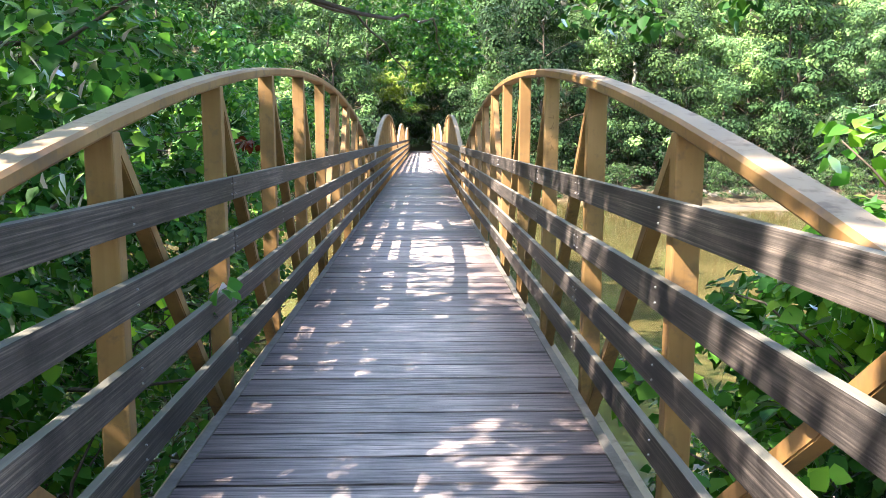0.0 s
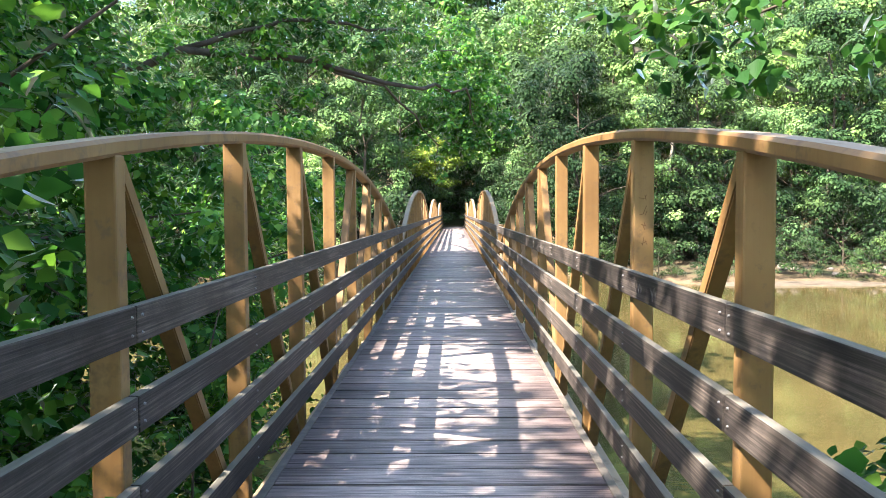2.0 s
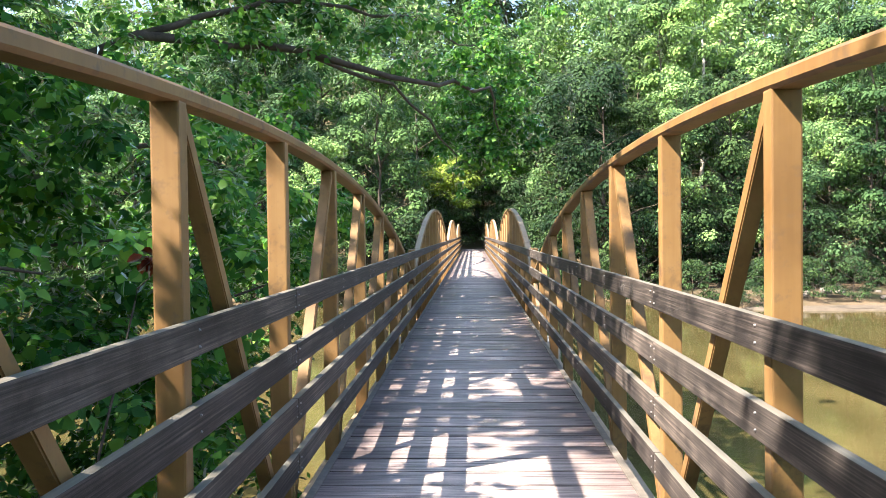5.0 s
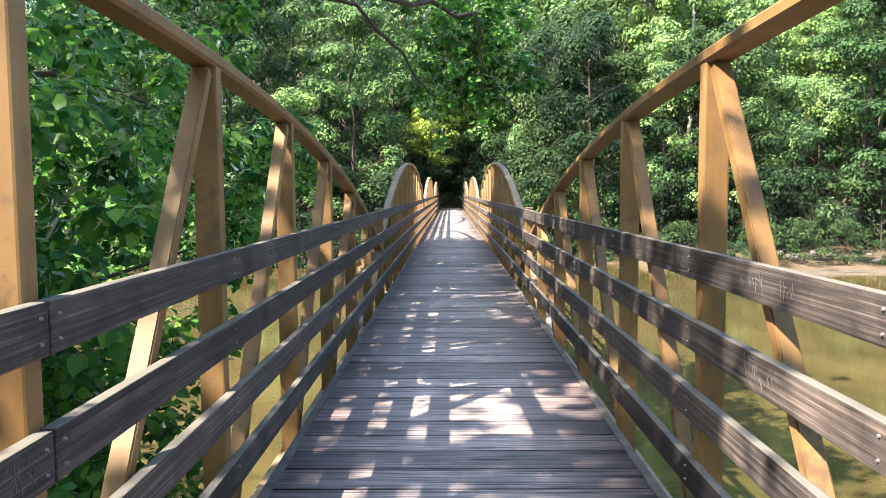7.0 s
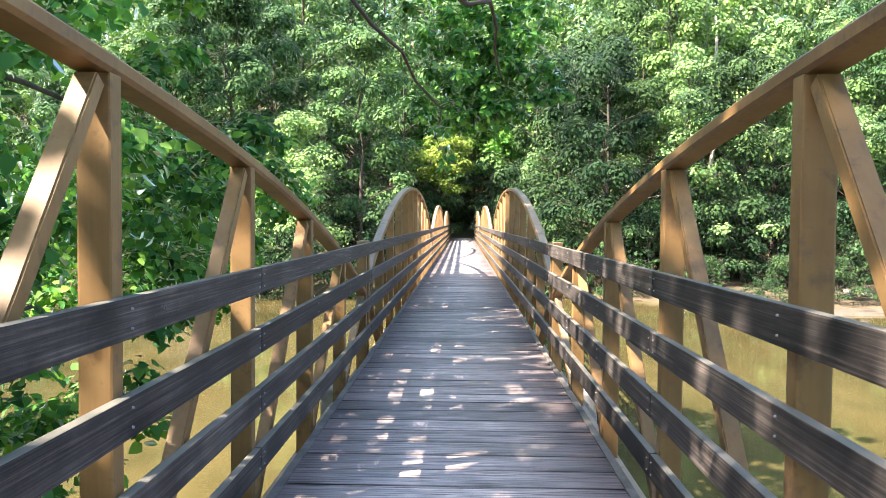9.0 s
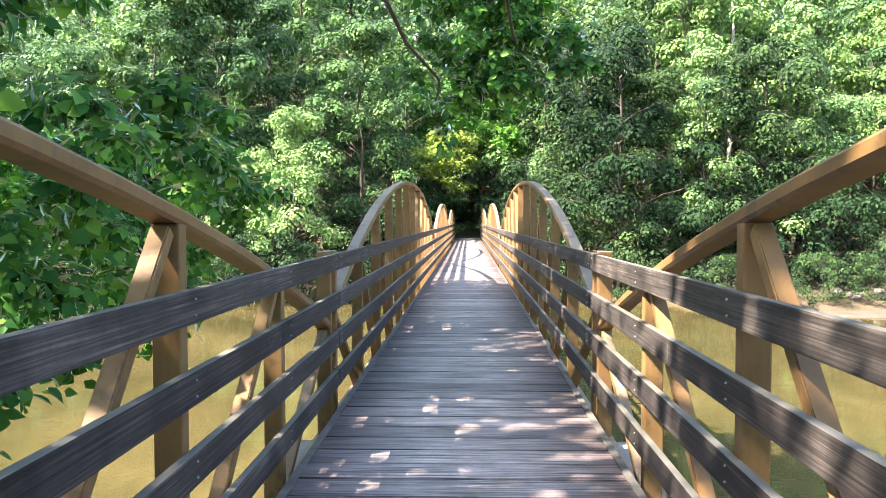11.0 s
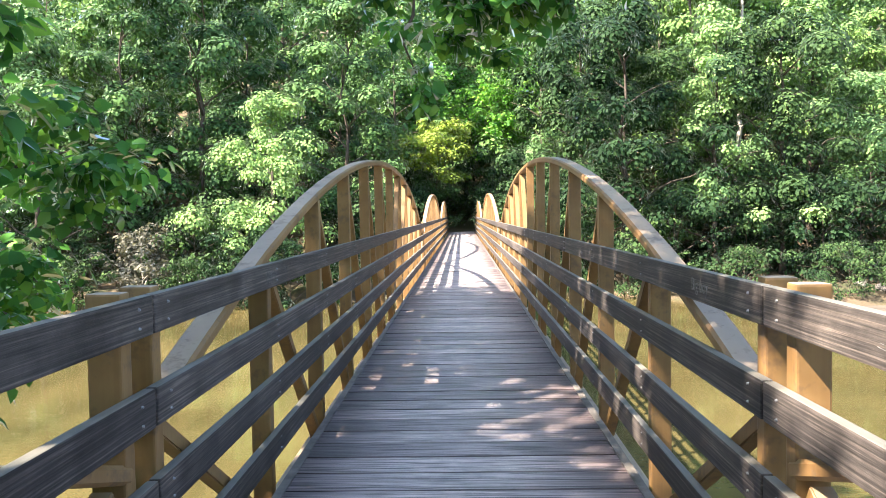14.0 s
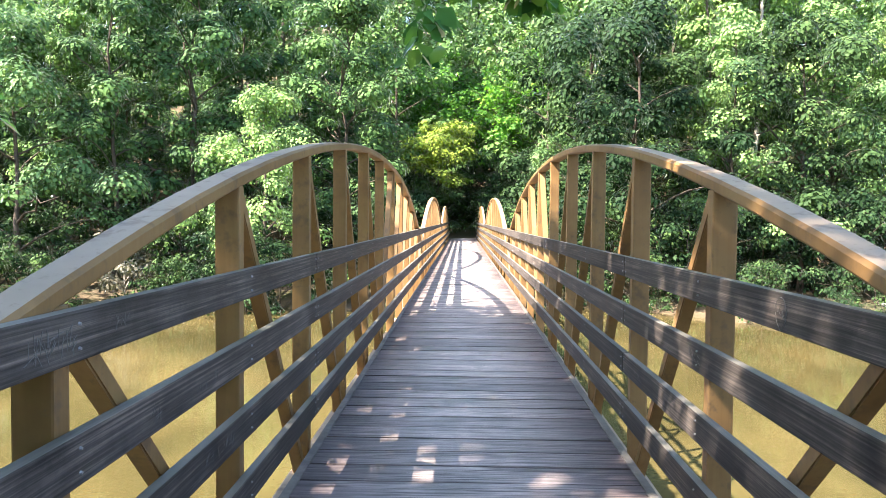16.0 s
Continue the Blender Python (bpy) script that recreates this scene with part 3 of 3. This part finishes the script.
place(yellow, [(-2.7, 80.9, 0, 1.0)], "")
vine = tree("dry_vine_bush", "bleached pinkish dry vine tangle on the far shore", 17, 3.6, 2.0, 0.02, 2400, 0.2, LEAF_DRY, PALE_BARK, 0.05, 12, category="bush", flat=0.7)
place(vine, [(-18.6, 61.4, 0, 1.15)], "")


def dead_trunk(x, y, height):
    """A bare, bleached stem with broken side branches."""
    rng = np.random.default_rng(3)
    v, f = [], []
    z = ground_z(x, y) - 0.3
    pts = bent(rng, (0, 0, 0), (0.5, 0.2, height), 9, 0, 0.12)
    tube_into(v, f, pts, [0.24 - 0.018 * i for i in range(10)], 8)
    for k in (4, 5, 6, 7, 8):
        a = rng.uniform(0, 6.28)
        tip = np.array(pts[k]) + np.array([math.cos(a) * 1.6, math.sin(a) * 1.0, rng.uniform(0.3, 1.3)])
        tube_into(v, f, bent(rng, pts[k], tip, 4, 0.1, 0.08), [0.06, 0.05, 0.04, 0.025, 0.012], 5)
    t = new("dead_tree")
    tagged(t, "bare bleached dead tree trunk among green trees", "dead tree")
    stem = new("trunk", array_mesh("dead_trunk", v, f, PALE_BARK, True))
    stem.parent = t
    t.matrix_basis = pose(x, y, z)


dead_trunk(19.3, 72.0, 19.0)

# near bank, beside and behind the path
for seed, x, y, h, n, mat in ((31, -6.0, 1.8, 7.0, 11000, LEAF_NEAR), (34, -6.6, 7.6, 6.6, 15000, LEAF_NEAR), (35, -7.0, 13.0, 9.0, 17000, LEAF_NEAR), (36, -6.2, -3.6, 7.0, 7000, LEAF_DARK)):
    near_a = tree("maple_tree", "leafy green maple growing beside the bridge", seed, h, 4.4, 0.04, n, 0.145, mat, None, 0.13, 24, lobed=True, clumps=5, keep_out=-1.75 - x)
    place(near_a, [(x, y, 0, 1.0)], "near bank trees")
near_b = tree("maple_tree", "dark green maple on the near bank", 32, 14, 5.0, 0.1, 3800, 0.32, LEAF_DARK, None, 0.2, 23, lobed=True, clumps=5)
place(near_b, [(-13.0, 10.0, 200, 1.05), (-15.0, 3.0, 90, 1.1), (13.0, -7.0, 310, 1.1), (-9.0, -12.0, 40, 1.1), (7.0, -13.0, 120, 1.2), (-18.5, 14.0, 30, 1.2), (0.5, -20.0, 10, 1.2), (-24.0, 8.0, 140, 1.2), (-28.0, 14.0, 70, 1.2)], "near bank trees")
near_bush = tree("shrub", "low green leafy shrub on the near bank", 33, 2.8, 1.5, 0.02, 3200, 0.12, LEAF_NEAR, None, 0.03, 11, lobed=True, category="shrub", flat=0.6)
place(near_bush, [(-3.1, 1.4, 0, 0.9), (-3.2, 3.6, 80, 1.0), (-3.6, 6.2, 160, 1.1), (-5.2, 5.2, 240, 1.2), (-4.6, 9.6, 300, 1.2), (-3.6, 0.0, 60, 0.8), (-6.0, 11.0, 20, 1.3), (5.2, 4.6, 30, 0.9), (6.6, 2.6, 100, 1.1), (4.0, 0.6, 200, 0.8), (4.4, 6.6, 70, 0.6), (5.8, 7.6, 150, 0.7), (7.2, 8.4, 260, 0.8), (3.6, 4.2, 310, 0.7), (8.0, 6.0, 0, 1.1), (3.5, 7.0, 40, 0.8), (4.6, 7.9, 190, 0.8), (3.45, 4.9, 15, 1.2), (3.9, 5.9, 130, 1.15), (4.8, 5.0, 250, 1.4)], "near bank shrubs")


def limb_tree(name, label, trunk, limbs, clusters, size, leaf, lobed=True, category="tree", flat=0.7, seed=41):
    """A tree whose limbs reach to given places, with leaves round the given ends."""
    rng = np.random.default_rng(seed)
    t = new(name)
    tagged(t, label, category)
    v, f = [], []
    pts, r0, r1 = trunk
    n = len(pts) - 1
    tube_into(v, f, pts, [r0 + (r1 - r0) * i / n for i in range(n + 1)], 9)
    stem = new("trunk", array_mesh("trunk", v, f, BARK, True))
    stem.parent = t
    for pts, r0 in limbs:
        v, f = [], []
        line = []
        for a, b in zip(pts, pts[1:]):
            line += bent(rng, a, b, 4, 0, 0.11)[:-1]
        line.append(pts[-1])
        tube_into(v, f, line, [r0 * (1 - 0.85 * i / (len(line) - 1)) for i in range(len(line))], 7)
        limb = new("limb", array_mesh("limb", v, f, BARK, True))
        limb.parent = t
    c, r, k = zip(*clusters)
    crown = new("crown", leaf_mesh("crown", leaf_arrays(rng, c, r, k, size, flat, lobed, 0.2), leaf))
    crown.parent = t
    return t


crng = np.random.default_rng(9)
base_z = ground_z(-8.5, 15.0) - 0.3
hang = []
for k in range(135):
    y = crng.uniform(24.0, 26.2)
    x = 0.4 + crng.normal() * 0.62
    low = 3.2 + 0.25 * abs(x - 0.5)
    hang.append(((x, y, low + 3.4 * crng.random() ** 1.3), crng.uniform(0.2, 0.42), 62))
for k in range(9):
    hang.append(((crng.uniform(-0.6, -0.2), crng.uniform(23.5, 24.1), crng.uniform(2.4, 3.3)), 0.16, 9))
for k in range(150):
    y = crng.uniform(18.3, 23.7)
    z = crng.uniform(0.2, 6.4 if y < 20.0 else 2.6)
    inner = -2.35 - (0.8 if z < 1.6 else 0.0) - (0.5 if z > 4 else 0.0)
    hang.append(((inner - 3.6 * crng.random() ** 1.4, y, z), crng.uniform(0.32, 0.58), 92))
for k in range(64):
    f = crng.random()
    hang.append(((-5.5 + 6.3 * f, 17.0 + 3.6 * f + crng.normal() * 0.5, 4.45 + 0.25 * math.sin(3 * f) + crng.random() ** 1.5 * 2.2), crng.uniform(0.25, 0.55), 48))
for k in range(130):
    z = crng.uniform(-2.6, 3.4)
    hang.append(((-2.4 - (0.8 if z < 1.6 else 0.0) - 3.2 * crng.random(), crng.uniform(11.5, 19.2), z), crng.uniform(0.32, 0.55), 70))
for k in range(90):
    hang.append(((-2.8 - 2.4 * crng.random(), crng.uniform(12.3, 18.4), crng.uniform(-2.4, 0.9)), crng.uniform(0.35, 0.55), 64))
for k in range(80):
    hang.append(((-2.5 - 3.6 * crng.random(), crng.uniform(10.2, 16.0), crng.uniform(-1.8, 3.2)), crng.uniform(0.32, 0.55), 55))


def in_sun_gap(c, r):
    """Whether a clump of leaves would shade the sunlit stretch of rail at the end of the first span."""
    k = (1.04 - c[0]) / 0.81
    return 17.4 - 0.7 * r < c[1] + 0.5185 * (1.04 - c[0]) < 19.0 + 0.7 * r and 0.3 - 0.5 * r < c[2] - k < 1.3 + 0.8 * r


hang = [h for h in hang if not in_sun_gap(h[0], h[1])]
limb_tree("overhanging_tree", "large tree leaning over the river with boughs above the bridge",
          ([(-8.5, 15.0, base_z), (-8.2, 15.3, 0.0), (-7.4, 15.8, 3.5), (-6.8, 16.4, 7.0), (-6.4, 17.0, 11.0)], 0.3, 0.1),
          [([(-7.4, 15.8, 3.6), (-5.2, 17.2, 4.7), (-3.0, 18.6, 4.75), (-0.9, 19.4, 4.3), (0.4, 21.6, 4.6), (0.8, 24.8, 4.0)], 0.095),
           ([(-5.2, 17.2, 4.7), (-3.4, 18.2, 5.5), (-1.2, 20.4, 5.8), (0.6, 24.6, 5.8)], 0.06),
           ([(-3.0, 18.6, 4.75), (-1.6, 21.0, 4.6), (-0.35, 23.8, 3.4), (-0.35, 23.8, 2.7)], 0.045),
           ([(-7.6, 15.7, 2.6), (-5.6, 19.0, 3.2), (-4.6, 22.4, 2.8)], 0.08)],
          hang, 0.125, LEAF_SHADE)

canopy = []
for k in range(205):
    x, y = crng.uniform(-10.2, -4.5), crng.uniform(7.3, 27.4)
    if x > -6.7 and y > 17 and crng.random() < 0.4:
        continue  # thin places through which the sun reaches the rails
    canopy.append(((x, y, crng.uniform(7.8, 11.5)), crng.uniform(0.9, 1.5), 140 if y < 15 else 120))
for k in range(10):
    canopy.append(((crng.uniform(-7.2, -3.8), crng.uniform(0.5, 6.5), crng.uniform(7.2, 9.6)), crng.uniform(0.6, 1.0), 70))
for k in range(26):
    canopy.append(((crng.uniform(-7.6, -4.0), crng.uniform(-3.0, 3.0), crng.uniform(7.4, 9.6)), crng.uniform(0.5, 0.9), 34))
for k in range(20):
    canopy.append(((crng.uniform(-6.4, -2.9), crng.uniform(20.6, 24.2), crng.uniform(7.8, 10.4)), crng.uniform(0.7, 1.1), 90))
for k in range(16):
    canopy.append(((crng.uniform(-8.2, -5.0), crng.uniform(22.4, 25.6), crng.uniform(8.0, 10.4)), crng.uniform(0.8, 1.2), 130))
for k in range(24):
    canopy.append(((crng.uniform(-7.4, -3.8), crng.uniform(0.2, 3.9), crng.uniform(7.6, 9.4)), crng.uniform(0.5, 0.9), 38))
for k in range(13):
    canopy.append(((crng.uniform(-5.8, -3.6), crng.uniform(-0.5, 3.5), crng.uniform(7.6, 9.2)), crng.uniform(0.5, 0.8), 60))
canopy = [c for c in canopy if not in_sun_gap(c[0], c[1])]


def over_left_truss(c):
    """Whether a clump lies between the sun and the truss posts in the second half of the first span."""
    return 12.6 < c[1] + 0.5185 * (-1.1 - c[0]) < 16.4 and 0.0 < c[2] - (-1.1 - c[0]) / 0.81 < 2.1


def over_deck_patch(c):
    """Whether a clump lies between the sun and the bright stretch of deck at the middle of the first span."""
    return -0.6 < c[0] + 0.81 * c[2] < 1.0 and 8.4 < c[1] + 0.42 * c[2] < 11.6


canopy = [c for c in canopy if not (over_left_truss(c[0]) and crng.random() < 0.6)]
canopy = [c for c in canopy if not (over_deck_patch(c[0]) and crng.random() < 0.7)]
# open places above the boughs that reach over the bridge
canopy = [c for c in canopy if not (19.6 < c[0][1] + 0.5185 * (1.04 - c[0][0]) < 21.6 and c[0][1] < 20 and crng.random() < 0.3)]
base_z = ground_z(-9.5, 11.5) - 0.3
limb_tree("tall_tree", "tall tree on the bank whose high crown shades the bridge",
          ([(-9.5, 11.5, base_z), (-9.4, 11.6, 2.0), (-9.0, 12.5, 6.0), (-8.6, 14.0, 9.0), (-8.2, 15.5, 11.5)], 0.34, 0.1),
          [([(-9.0, 12.5, 6.0), (-7.5, 17.0, 8.2), (-6.5, 22.0, 9.5), (-6.0, 26.0, 10.0)], 0.14),
           ([(-9.1, 12.3, 5.6), (-6.5, 11.5, 8.0), (-4.5, 11.0, 9.4)], 0.1),
           ([(-9.2, 12.0, 5.0), (-7.0, 7.0, 7.6), (-5.5, 2.5, 8.4)], 0.1),
           ([(-8.6, 14.0, 9.0), (-6.0, 16.5, 10.0), (-4.0, 19.0, 10.4)], 0.08)],
          canopy, 0.22, LEAF_DARK, seed=42)

# a bough of the right bank's tree that hangs beside the walkway
bough = []
for k in range(34):
    x = crng.uniform(1.2, 3.4)
    bough.append(((x, crng.uniform(7.3, 9.0), 2.5 + 0.25 * abs(x - 2.3) + 1.3 * crng.random() ** 1.4), crng.uniform(0.15, 0.32), 16))
for k in range(14):
    bough.append(((crng.uniform(3.0, 6.0), crng.uniform(2.5, 7.5), crng.uniform(3.6, 6.0)), crng.uniform(0.5, 0.9), 70))
base_z = ground_z(6.8, 3.0) - 0.3
limb_tree("bank_tree", "slim tree on the near bank with drooping leafy boughs",
          ([(6.8, 3.0, base_z), (6.6, 3.1, 1.0), (6.2, 3.4, 3.6), (5.8, 3.8, 6.0)], 0.15, 0.05),
          [([(6.3, 3.3, 3.2), (4.6, 5.2, 3.9), (3.2, 7.0, 3.7), (2.1, 8.0, 2.9)], 0.05),
           ([(6.2, 3.4, 3.8), (4.2, 6.6, 4.2), (2.6, 8.5, 3.4), (1.6, 8.7, 3.0)], 0.04)],
          bough, 0.13, LEAF_DARK, seed=43)

# sprigs that reach through the rails
limb_tree("sapling", "young maple sprig poking through the bridge rails",
          ([(-2.0, 4.1, ground_z(-2.0, 4.1) - 0.1), (-1.8, 4.2, -0.4), (-1.45, 4.3, 0.35)], 0.015, 0.006),
          [([(-1.45, 4.3, 0.35), (-1.25, 4.35, 0.55), (-1.02, 4.4, 0.6)], 0.006)],
          [((-1.2, 4.35, 0.55), 0.16, 12), ((-1.5, 4.25, 0.4), 0.2, 16), ((-1.02, 4.42, 0.62), 0.1, 7)], 0.12, LEAF_NEAR, category="sapling", seed=44)
limb_tree("red_sprig", "small branch of red autumn leaves beside the truss",
          ([(-2.9, 10.2, ground_z(-2.9, 10.2) - 0.1), (-2.7, 10.3, -0.6), (-2.3, 10.4, 1.1)], 0.02, 0.006),
          [([(-2.3, 10.4, 1.1), (-2.2, 10.5, 1.4)], 0.006)],
          [((-2.2, 10.5, 1.38), 0.15, 24)], 0.11, LEAF_RED, category="sapling", seed=45)


# ---- stones and the gravel bar ----
def stone_mesh(seed):
    rng = np.random.default_rng(seed)
    bm = bmesh.new()
    bmesh.ops.create_icosphere(bm, subdivisions=2, radius=0.5)
    for v in bm.verts:
        v.co *= 1 + 0.28 * noise.noise(v.co * 2.2 + Vector((seed * 3.1, 0, 0)))
        v.co.z *= 0.6
    me = bpy.data.meshes.new("stone")
    bm.to_mesh(me)
    bm.free()
    me.materials.append(STONE)
    return me


stones = [stone_mesh(k) for k in range(4)]
srng = random.Random(8)


def stone(x, y, size):
    ob = new("stone", stones[srng.randrange(4)])
    ob.matrix_basis = pose(x, y, ground_z(x, y) + size * 0.12, srng.uniform(-15, 15), srng.uniform(-15, 15), srng.uniform(0, 360)) @ Matrix.Scale(size, 4)
    tagged(ob, "rounded grey stone lying on the river bank", "stone", "bank stones")


for k in range(22):
    stone(srng.choice((-1, 1)) * srng.uniform(1.4, 2.8), srng.uniform(0.6, 5.5), srng.uniform(0.25, 0.6))
for k in range(9):
    stone(srng.uniform(18, 34), srng.uniform(56.5, 60.5), srng.uniform(0.4, 0.95))

bar = bmesh.new()
ring = []
n = 40
for k in range(n):
    a = 2 * math.pi * k / n
    rx = 11 * (1 + 0.12 * math.sin(3 * a + 1))
    ry = 1.5 * (1 + 0.2 * math.sin(2 * a))
    ring.append((math.cos(a) * rx, math.sin(a) * ry))
outer = [bar.verts.new((x, y, -0.25)) for x, y in ring]
inner = [bar.verts.new((x * 0.75, y * 0.6, 0.12 + 0.05 * math.sin(x))) for x, y in ring]
for k in range(n):
    bar.faces.new((outer[k], outer[(k + 1) % n], inner[(k + 1) % n], inner[k]))
bar.faces.new(inner)
gravel = part("gravel_bar", bar, GRAVEL)
gravel.matrix_basis = pose(25.5, 55.0, WATER_Z)
tagged(gravel, "pale sandy gravel bar along the far waterline", "gravel bar", kind="structure")

# ---- brushwood on the near shore ----
def brush_pile(x, y, seed):
    rng = np.random.default_rng(seed)
    pile = new("brush_pile")
    tagged(pile, "tangle of bleached fallen branches at the water's edge", "brushwood")
    for k in range(26):
        v, f = [], []
        a = rng.uniform(0, 6.28)
        n = rng.uniform(0.8, 1.9)
        mid = np.array([rng.normal() * 0.9, rng.normal() * 0.6, rng.uniform(0.05, 0.5)])
        arm = np.array([math.cos(a) * n, math.sin(a) * n, rng.uniform(-0.12, 0.35)])
        tube_into(v, f, bent(rng, mid - arm * 0.5, mid + arm * 0.5, 5, 0.06, 0.05), [0.03, 0.027, 0.022, 0.016, 0.011, 0.006], 5)
        b = new("branch", array_mesh("branch", v, f, PALE_BARK, True))
        b.parent = pile
    pile.matrix_basis = pose(x, y, max(ground_z(x, y), WATER_Z - 0.05))


brush_pile(6.4, 9.6, 51)
brush_pile(-3.6, 10.2, 52)

# ---- carvings and scratches on the timber ----
CHALK = plain("scratched_pale_timber", (0.16, 0.15, 0.147), 0.9, 0.0, 0.4, 60.0, 0.1)
spans = [o for o in scene.objects if o.name.split(".")[0] == "bridge_span"]
spans.sort(key=lambda o: o.matrix_basis.translation.y)


def scratches(span, side, y, z, w, h, n, seed):
    """A patch of thin strokes cut into the inner face of a rail."""
    rng = np.random.default_rng(seed)
    bm = bmesh.new()
    x = side * (POST_IN - 0.002 - RAIL_T - 0.0012)
    for k in range(n):
        cy, cz = y + rng.uniform(-w, w) / 2, z + rng.uniform(-h, h) / 4
        ang = rng.choice([0.15, 1.4, 1.6, 1.75, 0.9, 2.2]) + rng.normal() * 0.12
        n2 = rng.uniform(0.4, 1.0) * h * 0.7
        m = Matrix.Translation((x, cy, cz)) @ Matrix.Rotation(ang, 4, "X") @ Matrix.Diagonal((0.001, n2, rng.uniform(0.0012, 0.0026), 1))
        bmesh.ops.create_cube(bm, size=1.0, matrix=m)
    part("carving", bm, CHALK, span, "pale scratched graffiti strokes", "stuff")


def ring_mark(span, side, y, z, ry, rz, seed):
    v, f = [], []
    x = side * (POST_IN - 0.002 - RAIL_T - 0.0008)
    pts = [(x, y + ry * math.cos(a), z + rz * math.sin(a) - (0.012 if abs(a - 4.71) < 0.3 else 0)) for a in np.linspace(0.2, 6.2, 22)]
    tube_into(v, f, pts, [0.0016] * len(pts), 4)
    ob = new("carved_ring", array_mesh("carved_ring", v, f, CHALK))
    ob.parent = span
    tagged(ob, "pale carved shield outline")


def carved_text(span, side, text, y, z, size):
    cu = bpy.data.curves.new("carved_words", "FONT")
    cu.body, cu.size, cu.extrude = text, size, 0.0006
    cu.align_x, cu.align_y = "CENTER", "CENTER"
    cu.materials.append(CHALK)
    ob = new("carved_words", cu)
    ob.parent = span
    x = side * (POST_IN - 0.002 - RAIL_T - 0.001)
    ob.matrix_basis = Matrix.Translation((x, y, z)) @ Matrix.Rotation(-side * math.pi / 2, 4, "Z") @ Matrix.Rotation(math.pi / 2, 4, "X")
    tagged(ob, "pale carved handwriting on the rail")


T1, T2, T3 = (t - RAIL_H / 2 for t in RAIL_TOPS[:3])
off = FIRST + PERIOD + 0.1
carved_text(spans[1], 1, "Big boy", 20.42 - off, T1, 0.078)
ring_mark(spans[1], 1, 22.2 - off, T1, 0.045, 0.052, 1)
scratches(spans[1], 1, 22.2 - off, T1, 0.05, 0.05, 5, 2)
for side, i, y, z, w, h, n in ((-1, 1, 21.37, T1, 0.22, 0.1, 26), (-1, 1, 21.75, T1, 0.1, 0.07, 7), (-1, 1, 22.00, T2, 0.06, 0.09, 5), (-1, 1, 22.50, T2, 0.25, 0.06, 12),
                               (-1, 1, 22.65, T3, 0.4, 0.08, 16), (-1, 0, 17.35, T2, 0.3, 0.08, 12), (-1, 0, 9.45, T2, 0.2, 0.1, 12), (-1, 0, 12.0, T1, 0.14, 0.08, 8),
                               (-1, 0, 10.9, T2, 0.3, 0.06, 10), (-1, 0, 13.2, T1, 0.2, 0.06, 10), (1, 0, 10.35, T1, 0.5, 0.09, 26), (1, 0, 10.45, T2, 0.3, 0.12, 16),
                               (1, 0, 5.9, T1, 0.5, 0.08, 18), (1, 0, 18.6, T1, 0.35, 0.07, 12), (1, 1, 23.05, T2, 0.4, 0.08, 14), (1, 1, 24.35, T3, 0.3, 0.08, 10), (1, 0, 17.0, T2, 0.3, 0.08, 10)):
    scratches(spans[i], side, y + (-0.1 if i else 0.13) - (FIRST + PERIOD * i), z, w, h, n, int(y * 100) + i)


MARK = plain("dark_scratched_paint", (0.16, 0.085, 0.035), 0.8, 0.0, 0.4, 60.0, 0.1)
bm = bmesh.new()
mrng = np.random.default_rng(77)
for k in range(4):
    for q in range(3):
        m = Matrix.Translation((POST_IN + 0.062 + mrng.normal() * 0.008, PANEL * 4 - POST_T / 2 - 0.0008, 1.62 - 0.085 * k + mrng.normal() * 0.012))
        m = m @ Matrix.Rotation(mrng.uniform(-0.5, 0.5) + (1.5 if q == 2 else 0.0), 4, "Y") @ Matrix.Diagonal((0.0035, 0.001, mrng.uniform(0.02, 0.05), 1))
        bmesh.ops.create_cube(bm, size=1.0, matrix=m)
part("carving", bm, MARK, spans[0], "dark lettering scratched down the steel post", "stuff")


# ---- deck planks ----
PLANK = 0.2863


def plank_mesh(seed):
    rng = np.random.default_rng(seed)
    bm = box(bmesh.new(), -DECK_HALF + 0.012, DECK_HALF - 0.012, -PLANK / 2, PLANK / 2, -0.07, 0.0)
    top = [e for e in bm.edges if all(v.co.z > -0.01 for v in e.verts) and abs(e.verts[0].co.y - e.verts[1].co.y) < 0.01]
    bmesh.ops.bevel(bm, geom=top, offset=0.0095, segments=2, affect="EDGES")
    for v in bm.verts:
        v.co.x += rng.normal() * 0.004 * (1 if abs(v.co.x) > 0.9 else 0)
    me = bpy.data.meshes.new("plank")
    bm.to_mesh(me)
    bm.free()
    me.materials.append(DECK_WOOD)
    return me


plank_meshes = [plank_mesh(k) for k in range(5)]
prng = random.Random(5)
for i in range(4):
    y0 = FIRST - OVER + PERIOD * i
    y1 = FIRST + SPAN + OVER + PERIOD * i
    deck = tagged(new("deck"), "grey weathered timber planks laid across the bridge", "deck", "bridge decks", "structure")
    n = round((y1 - y0) / PLANK)
    step = (y1 - y0) / n
    for k in range(n):
        y = y0 + (k + 0.5) * step
        z = prng.gauss(0, 0.0016) - 0.001
        shared("plank", plank_meshes[prng.randrange(5)], deck, pose(prng.gauss(0, 0.003), y, z, prng.gauss(0, 0.15), prng.gauss(0, 0.05), prng.gauss(0, 0.05) + prng.choice((0, 180))))
